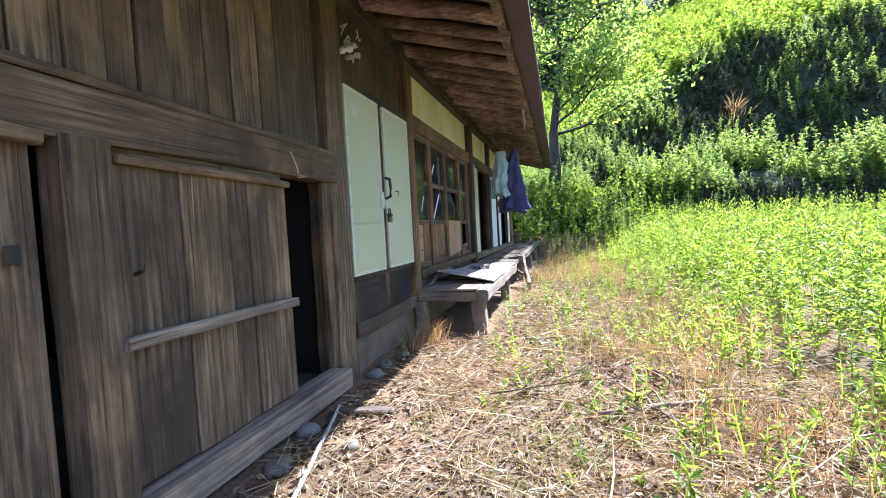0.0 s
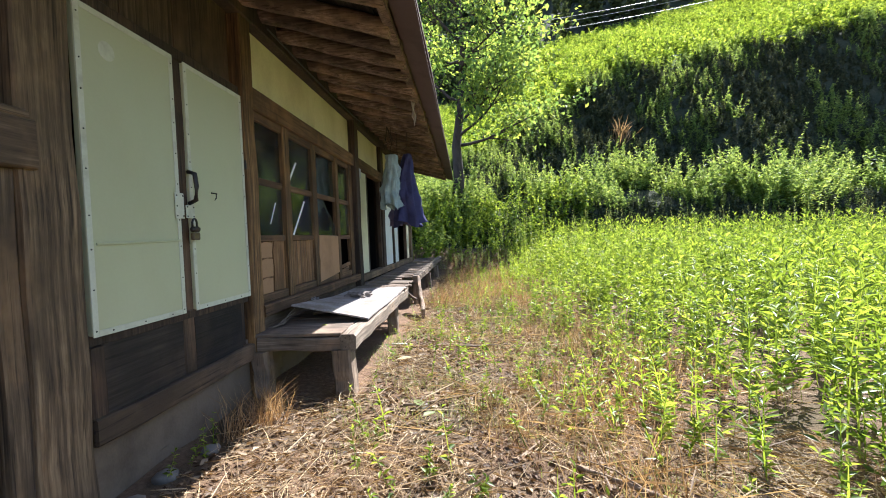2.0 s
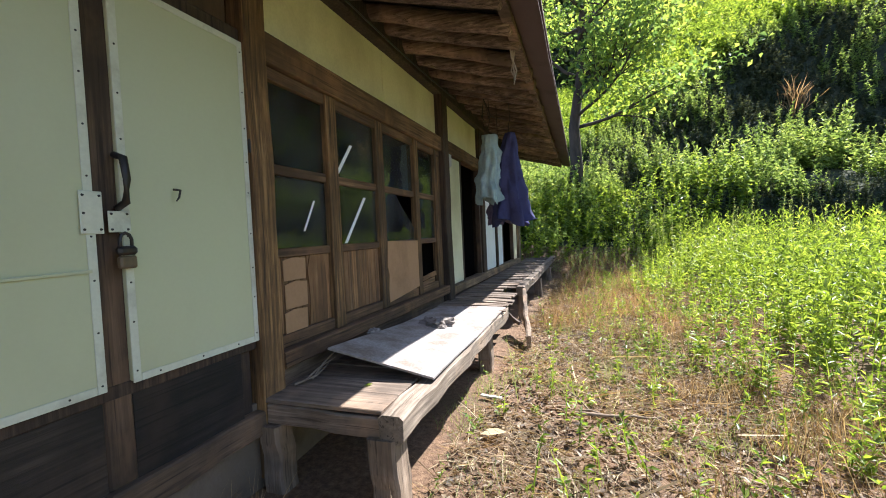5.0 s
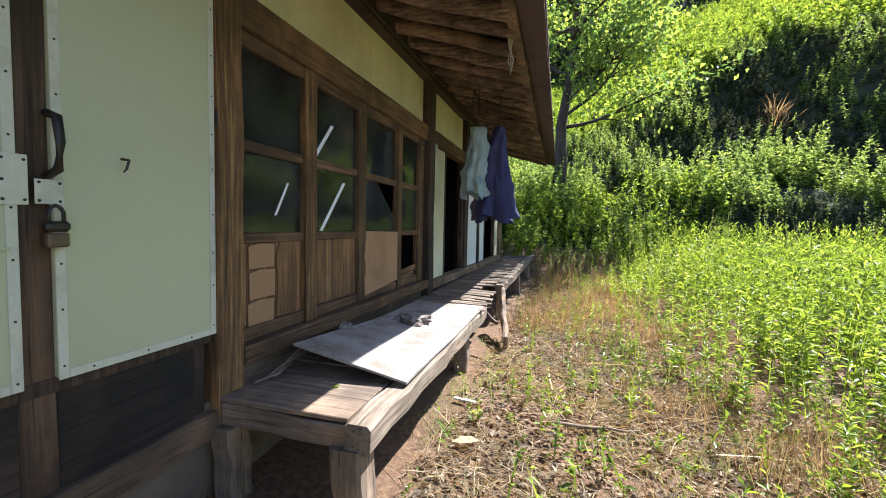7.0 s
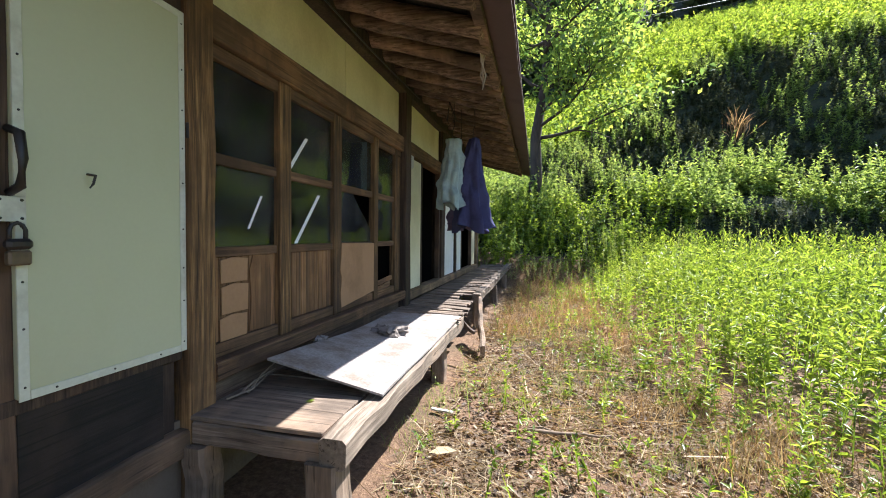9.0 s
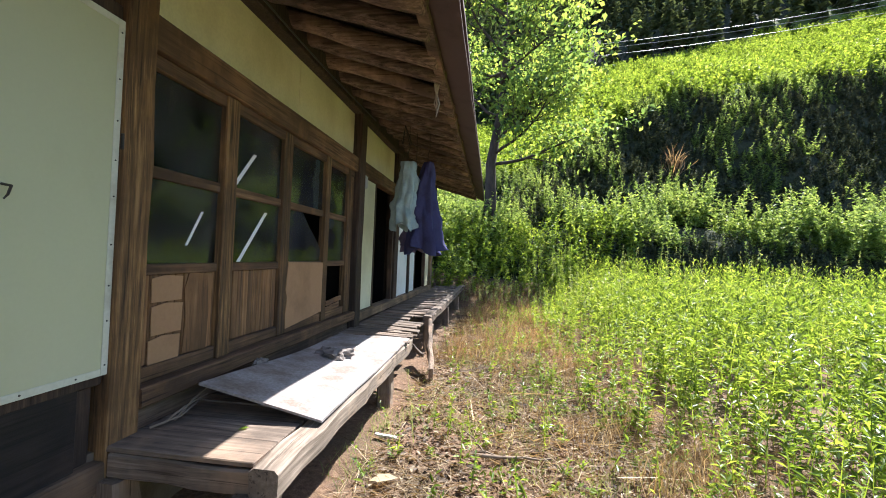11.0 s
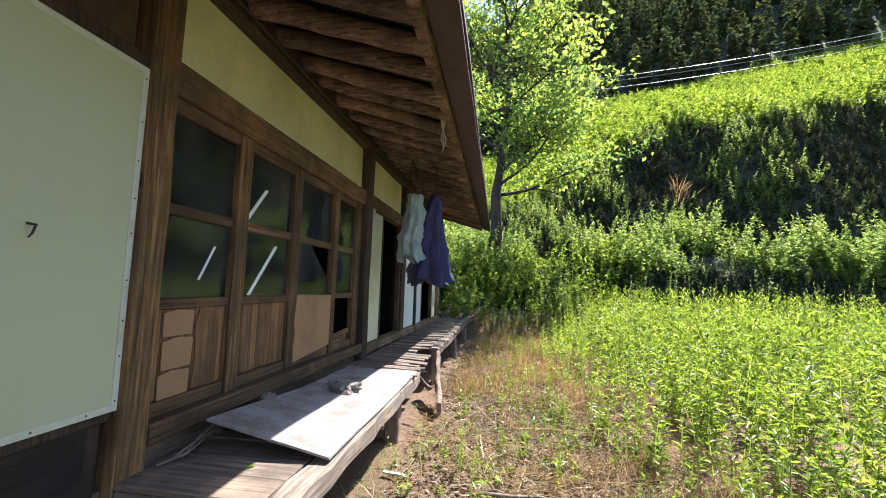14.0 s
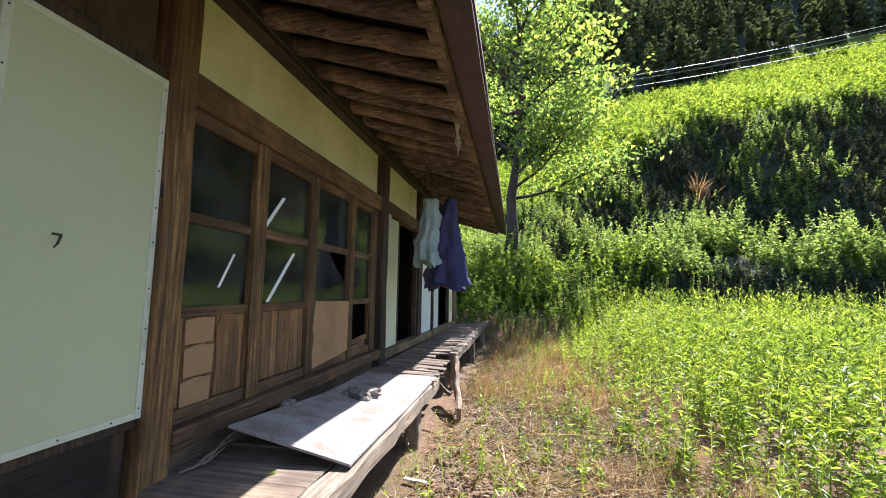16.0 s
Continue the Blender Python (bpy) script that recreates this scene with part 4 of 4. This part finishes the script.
mesh_object("crown", v, f, "tree", "", "", "", tree)

# ---- weeds, straw and shrubs ----
def scatter(n, x0, x1, y0, y1):
    return rng.uniform(x0, x1, n), rng.uniform(y0, y1, n)


def foot(x, y):
    return np.stack([x, y, height(x, y) - 0.01], 1)


def edge_x(y):
    return 2.5 + 0.65 * smooth(0.5, -3.5, y) - 0.15 * smooth(2, 9, y) + 0.25 * np.sin(y * 1.7) + 0.15 * np.sin(y * 4.1 + 1)


x, y = scatter(11200, 1.6, 15, -7, 10.4)
keep = (wave(x, y, 1.6, 3.0) > rng.uniform(-3.2, -0.1, len(x))) & (x > edge_x(y) + rng.exponential(0.35, len(x))) & (rng.random(len(x)) < np.where(x < 7, 1, 0.75))
x, y = x[keep], y[keep]
hh = (0.45 + 0.55 * smooth(0, 1.6, x - edge_x(y))) * rng.uniform(0.5, 1.3, len(x)) * (0.85 + 0.25 * smooth(0, 6, y))
v, f = stalks(foot(x, y), hh, 30, 0.105, 0.031, 0.09, -0.15)
mesh_object("field_weeds", v, f, "field", "dense bright green leafy weeds filling the field", "weeds", "stuff")

x, y = scatter(1900, 0.95, 3.4, -3.6, 9.5)
keep = (x < edge_x(y) + 0.5) & (rng.random(len(x)) < 0.2 + 0.7 * smooth(1.1, 2.5, x))
keep &= wave(x, y, 2.1, 9.0) > rng.uniform(-1.3, 0.5, len(x))
x, y = x[keep], y[keep]
# Weeds are cut short here to keep the camera's path clear
camera_lane = (np.abs(x - 1.62) < 0.3) & (y > -4.4) & (y < -1.2)
v, f = stalks(foot(x, y), rng.uniform(0.06, 0.40, len(x)) * np.where(camera_lane, 0.3, 1.0), 15, 0.10, 0.038, 0.22)
mesh_object("path_weeds", v, f, "field", "small scattered green weeds along the path", "weeds", "stuff")

x, y = scatter(2600, -1.5, 16, 8.8, 12.0)
lane = y - 0.12 * np.clip(x - 4, -6, 30)
keep = (lane > 8.6 + 0.4 * np.sin(x * 1.3)) & (lane < 10.1)
x, y = x[keep], y[keep]
v, f = stalks(foot(x, y), rng.uniform(0.22, 0.5, len(x)), 30, 0.085, 0.03)
mesh_object("mugwort_strip", v, f, "mug", "grey-green mugwort at the foot of the bank", "weeds", "stuff")

x, y = scatter(130, 2.5, 15, 7.4, 10.2)
v, f = stalks(foot(x, y), rng.uniform(1.25, 1.75, len(x)), 40, 0.05, 0.02, 0.08, 0.1, 0.4)
mesh_object("tall_seed_stalks", v, f, "mug", "tall thin seed stalks rising over the field", "weeds", "stuff")

# straw mat, litter and short grass on the path
n = 165000
x, y = scatter(n, 0.15, 5.2, -6.5, 9.8)
keep = (x < edge_x(y) + 1.2) & ((x > 0.8) | (y < -0.1)) & (rng.random(n) < np.where(y < 0, 1.0, 0.6) * np.clip(0.75 + 0.5 * wave(x, y, 2.7, 5.0), 0.12, 1)) & (x > 0.25 + 0.3 * (rng.random(n) < 0.6))
x, y = x[keep], y[keep]
b0 = foot(x, y) + np.stack([0 * x, 0 * x, rng.uniform(0.01, 0.06, len(x))], 1)
a = rng.uniform(0, 2 * np.pi, len(x))
way = unit(np.stack([np.cos(a), np.sin(a), rng.normal(0.14, 0.24, len(x))], 1))
v, f = blades(b0, way, rng.uniform(0.06, 0.26, len(x)), rng.uniform(0.002, 0.0055, len(x)), 0.25)
mesh_object("straw_mat", v, f, "straw", "matted pale dry straw covering the yard", "straw", "stuff")

n = 420
x, y = scatter(n, 0.9, 3.6, -3.6, 5)
keep = (x < edge_x(y) + 0.9) & (rng.random(n) < np.where(y < 0, 1, 0.4))
x, y = x[keep], y[keep]
a = rng.normal(0.35, 0.7, len(x))
way = unit(np.stack([np.cos(a), np.sin(a), rng.normal(0.03, 0.06, len(x))], 1))
v, f = blades(foot(x, y) + np.stack([0 * x, 0 * x, rng.uniform(0.03, 0.09, len(x))], 1), way, rng.uniform(0.3, 0.9, len(x)), rng.uniform(0.006, 0.012, len(x)), 0.12)
mesh_object("fallen_stalks", v, f, "straw", "long dry fallen stalks crossing the straw", "dry stalks", "stuff")

n = 34000
x, y = scatter(n, 0.2, 3.8, -4.4, 9)
keep = (x < edge_x(y) + 0.5) & ((x > 0.85) | (y < -0.1))
x, y = x[keep], y[keep]
b0 = foot(x, y) + np.array([0, 0, 0.022])
a = rng.uniform(0, 2 * np.pi, len(x))
way = unit(np.stack([np.cos(a), np.sin(a), rng.normal(0.05, 0.2, len(x))], 1))
ln = rng.uniform(0.02, 0.065, len(x))
v, f = leaves(b0, way, ln, ln * 0.5)
mesh_object("leaf_litter", v, f, "litter", "small dry brown leaves littering the soil", "leaf litter", "stuff")


n = 12000
x, y = scatter(n, 0.12, 3.4, -4.4, 9)
keep = (x < edge_x(y) + 0.3) & ((x > 0.95) | (y < -0.2))
x, y = x[keep], y[keep]
r = rng.uniform(0.004, 0.014, len(x))
octa = np.array([[1, 0, 0], [-1, 0, 0], [0, 1, 0], [0, -1, 0], [0, 0, 0.8], [0, 0, -0.8]])
v = foot(x, y)[:, None] + octa[None] * r[:, None, None] * rng.uniform(0.6, 1.4, (len(x), 6, 1)) + np.array([0, 0, 0.012])
f = np.array([[0, 2, 4], [2, 1, 4], [1, 3, 4], [3, 0, 4], [2, 0, 5], [1, 2, 5], [3, 1, 5], [0, 3, 5]])
f = (np.arange(len(x))[:, None, None] * 6 + f[None]).reshape(-1, 3)
mesh_object("soil_clods", v.reshape(-1, 3), f, "soil", "small crumbly brown soil clods", "soil", "stuff")


def tufts(name, centres, per, hgt, wid, mat, label, spread=0.08):
    cx = np.repeat(centres[:, 0], per) + rng.normal(0, spread, len(centres) * per)
    cy = np.repeat(centres[:, 1], per) + rng.normal(0, spread, len(centres) * per)
    way = unit(np.stack([rng.normal(0, 0.35, len(cx)), rng.normal(0, 0.35, len(cx)), np.ones(len(cx))], 1))
    v, f = blades(foot(cx, cy), way, hgt * rng.uniform(0.5, 1.2, len(cx)), np.full(len(cx), wid), 0.5)
    mesh_object(name, v, f, mat, label, "grass", "stuff")


x, y = scatter(1000, 0.75, 3.0, -4.0, 9)
keep = (x < edge_x(y) + 0.2) & (rng.random(len(x)) < np.where(x > 1.15, 0.9, 0.4)) & (wave(x, y, 2.4, 1.5) > -0.15)
tufts("short_grass", np.stack([x[keep], y[keep]], 1), 26, 0.10, 0.004, "mug", "short thin green grass on the path")
x, y = scatter(150, 1.0, 2.6, 3.4, 9.6)
keep = (x < edge_x(y) + 0.3)
tufts("brown_grass", np.stack([x[keep], y[keep]], 1), 22, 0.34, 0.005, "russet", "standing russet dry grass beside the bench", 0.12)
x, y = scatter(120, 1.6, 3.4, -3.6, 4)
keep = np.abs(x - edge_x(y)) < 0.6
tufts("edge_grass", np.stack([x[keep], y[keep]], 1), 40, 0.34, 0.004, "straw", "dry straw-coloured grass at the field edge", 0.12)
tufts("wall_tuft", np.array([[0.24, -0.62], [0.32, -0.50], [0.40, -0.45], [0.30, -0.38]]), 60, 0.34, 0.004, "russet", "dry russet grass tuft against the foundation", 0.05)
x, y = np.array([0.16, 0.2, 0.24, 0.18, 0.86, 0.9, 0.88, 1.0]), np.array([-1.08, -0.98, -0.9, -0.75, 0.12, 0.9, 1.5, 1.1])
v, f = stalks(foot(x, y), rng.uniform(0.15, 0.32, 8), 26, 0.06, 0.02, 0.3)
mesh_object("wall_weeds", v, f, "field", "small green weeds by the foundation and bench", "weeds", "stuff")

# shrubs of the terrace and slope
def band(y, x):
    return y + 0.5 * wave(x, y * 0, 0.35, 1.0) - 0.12 * np.clip(x - 4, -6, 30)


def clumps(cx, cy, per, spread):
    n = len(cx) * per
    return np.repeat(cx, per) + rng.normal(0, spread, n), np.repeat(cy, per) + rng.normal(0, spread, n)


def bushes(name, cx, cy, per, spread, lo, hi, count, ll, lw, mat, label):
    tall = np.repeat(rng.uniform(lo, hi, len(cx)), per)
    x, y = clumps(cx, cy, per, spread)
    v, f = stalks(foot(x, y), tall * rng.uniform(0.55, 1.1, len(x)), count, ll, lw, 0.24, 0.3, 0.05)
    mesh_object(name, v, f, mat, label, "shrubs", "stuff")


x, y = scatter(640, -3, 24, 11.0, 17.5)
q = band(y, x)
keep = (q > 11.5) & (q < 13.6) & (wave(x, y, 1.1, 5.0) > rng.uniform(-1.1, 0.3, len(x)))
bushes("terrace_shrubs", x[keep], y[keep], 9, 0.26, 0.5, 1.8, 62, 0.145, 0.06, "shrub", "tall leafy green shrubs along the terrace")
x, y = scatter(1900, -4, 30, 12.5, 25)
q = band(y, x)
clump = wave(x, y, 0.9, 7.0) > rng.uniform(-0.2, 0.7, len(x))
keep = (q > 13.4) & (q < 18.6) & (clump | (x < 4.0) | (q > 17.8))
bushes("slope_shrubs", x[keep], y[keep], 6, 0.25, 0.35, 1.15, 44, 0.14, 0.06, "shrub", "scattered green shrubs on the steep dark bank")
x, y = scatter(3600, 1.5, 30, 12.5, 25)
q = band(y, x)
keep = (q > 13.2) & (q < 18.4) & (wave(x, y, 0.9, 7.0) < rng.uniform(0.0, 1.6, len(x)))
bushes("shade_dark_scrub", x[keep], y[keep], 5, 0.3, 0.25, 0.75, 40, 0.15, 0.075, "scrub", "low scrub coloured dark as shade covering the steep bank")
x, y = scatter(260, -3, 18, 9.6, 12.9)
q = band(y, x)
keep = (q > 10.2) & (q < 11.6) & (rng.random(len(x)) < np.where(x < 3.5, 1, 0.3))
bushes("bank_shrubs", x[keep], y[keep], 7, 0.22, 0.3, 0.9, 44, 0.13, 0.06, "shrub", "low shrubs on the shaded earth bank")
x, y = scatter(24000, -16, 52, 16, 50)
q = band(y, x)
keep = (q > 18.2) & (q < 44)
x, y = x[keep], y[keep]
v, f = stalks(foot(x, y), rng.uniform(0.5, 1.25, len(x)), 24, 0.28, 0.12, 0.12, 0.2, 0.1)
mesh_object("hill_weeds", v, f, "field", "bright sunlit tall weeds covering the upper hill", "weeds", "stuff")

# forest behind
x, y = scatter(3600, -70, 110, 44, 125)
q = band(y, x)
keep = q > 44.5
x, y = x[keep], y[keep]
F = foot(x, y)
hh = rng.uniform(3.5, 8, len(x))
v, f = stalks(F, hh, 90, 0.62, 0.42, 0.04, 0.6, 0.08)
mesh_object("far_forest", v, f, "pine", "dark wooded mountainside behind the hill, lightened slightly for haze", "forest", "stuff")

x, y = scatter(700, -2.5, 5.5, 8.8, 12.5)
q = band(y, x)
keep = q > 9.2
x, y = x[keep], y[keep]
v, f = stalks(foot(x, y), rng.uniform(0.25, 0.9, len(x)) * (1 + 0.5 * (q[keep] > 10)), 30, 0.15, 0.075, 0.25)
mesh_object("foot_weeds", v, f, "field", "leafy bright weeds at the foot of the slope", "weeds", "stuff")


def fallen_leaf(x, y, z, size, turn, mat, label):
    bm = bmesh.new()
    pts = [(0, 0, 0), (0.35, 0.26, 0.08), (0.7, 0.22, 0.1), (1, 0, 0.05), (0.7, -0.22, 0.1), (0.35, -0.26, 0.08)]
    vs = [bm.verts.new(Vector((x, y, z)) + Matrix.Rotation(turn, 3, "Z") @ (Vector(p) * size)) for p in pts]
    for k in range(1, 5):
        bm.faces.new((vs[0], vs[k], vs[k + 1]))
    tagged(part("fallen_leaf", bm, mat), label, "leaf", "fallen leaves")


fallen_leaf(0.46, 0.26, 0.474, 0.05, 0.6, "field", "small yellow-green leaf fallen on the bench")
fallen_leaf(1.33, -0.32, 0.05, 0.12, 2.2, "mug", "large pale wilted leaf lying on soil")
fallen_leaf(1.42, -0.40, 0.05, 0.11, 4.0, "mug", "large pale wilted leaf lying on soil")
fallen_leaf(0.95, 0.75, 0.04, 0.16, 0.3, "straw", "curled dry leaf lying beside the bench")


# slats torn loose at the far end of the pale board
for k in range(6):
    y0 = 2.18 + 0.10 * k
    sl = thing("loose_plank", (0.6, y0, 0.5), "thin splintered grey plank lying loose on the bench", "plank", "loose planks")
    part("strip", beam((0.38 + rng.uniform(-0.06, 0.05), y0 + rng.uniform(-0.02, 0.02), 0.505), (0.80 + rng.uniform(-0.05, 0.05), y0 + rng.uniform(-0.06, 0.04), 0.508), 0.055, 0.012, 0.004, 4, 0.003), "grey_x", sl)


# dry plume on the bank, a thin weed and a pale scrap beside the bench
tufts("dry_plume", np.array([[8.2, 16.0], [8.35, 16.1]]), 60, 0.95, 0.03, "russet", "dry russet plume of grass on the dark bank", 0.10)
v, f = stalks(foot(np.array([1.08, 1.12, 1.04]), np.array([1.35, 1.42, 1.46])), np.array([0.55, 0.42, 0.36]), 16, 0.06, 0.018, 0.1)
mesh_object("thin_weed", v, f, "mug", "thin upright weed growing beside the bench", "weeds", "stuff")
tagged(part("pale_scrap", beam((0.80, 1.36, 0.03), (0.96, 1.33, 0.035), 0.035, 0.012, 0.003, 3, 0.003), "strip"), "short pale strip of wood lying on soil", "scrap")
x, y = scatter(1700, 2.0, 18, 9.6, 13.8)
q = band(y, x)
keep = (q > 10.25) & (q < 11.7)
bushes("cut_bank_scrub", x[keep], y[keep], 5, 0.16, 0.2, 0.55, 30, 0.12, 0.06, "scrub", "low scrub coloured dark as shade hanging over the cut earth bank")
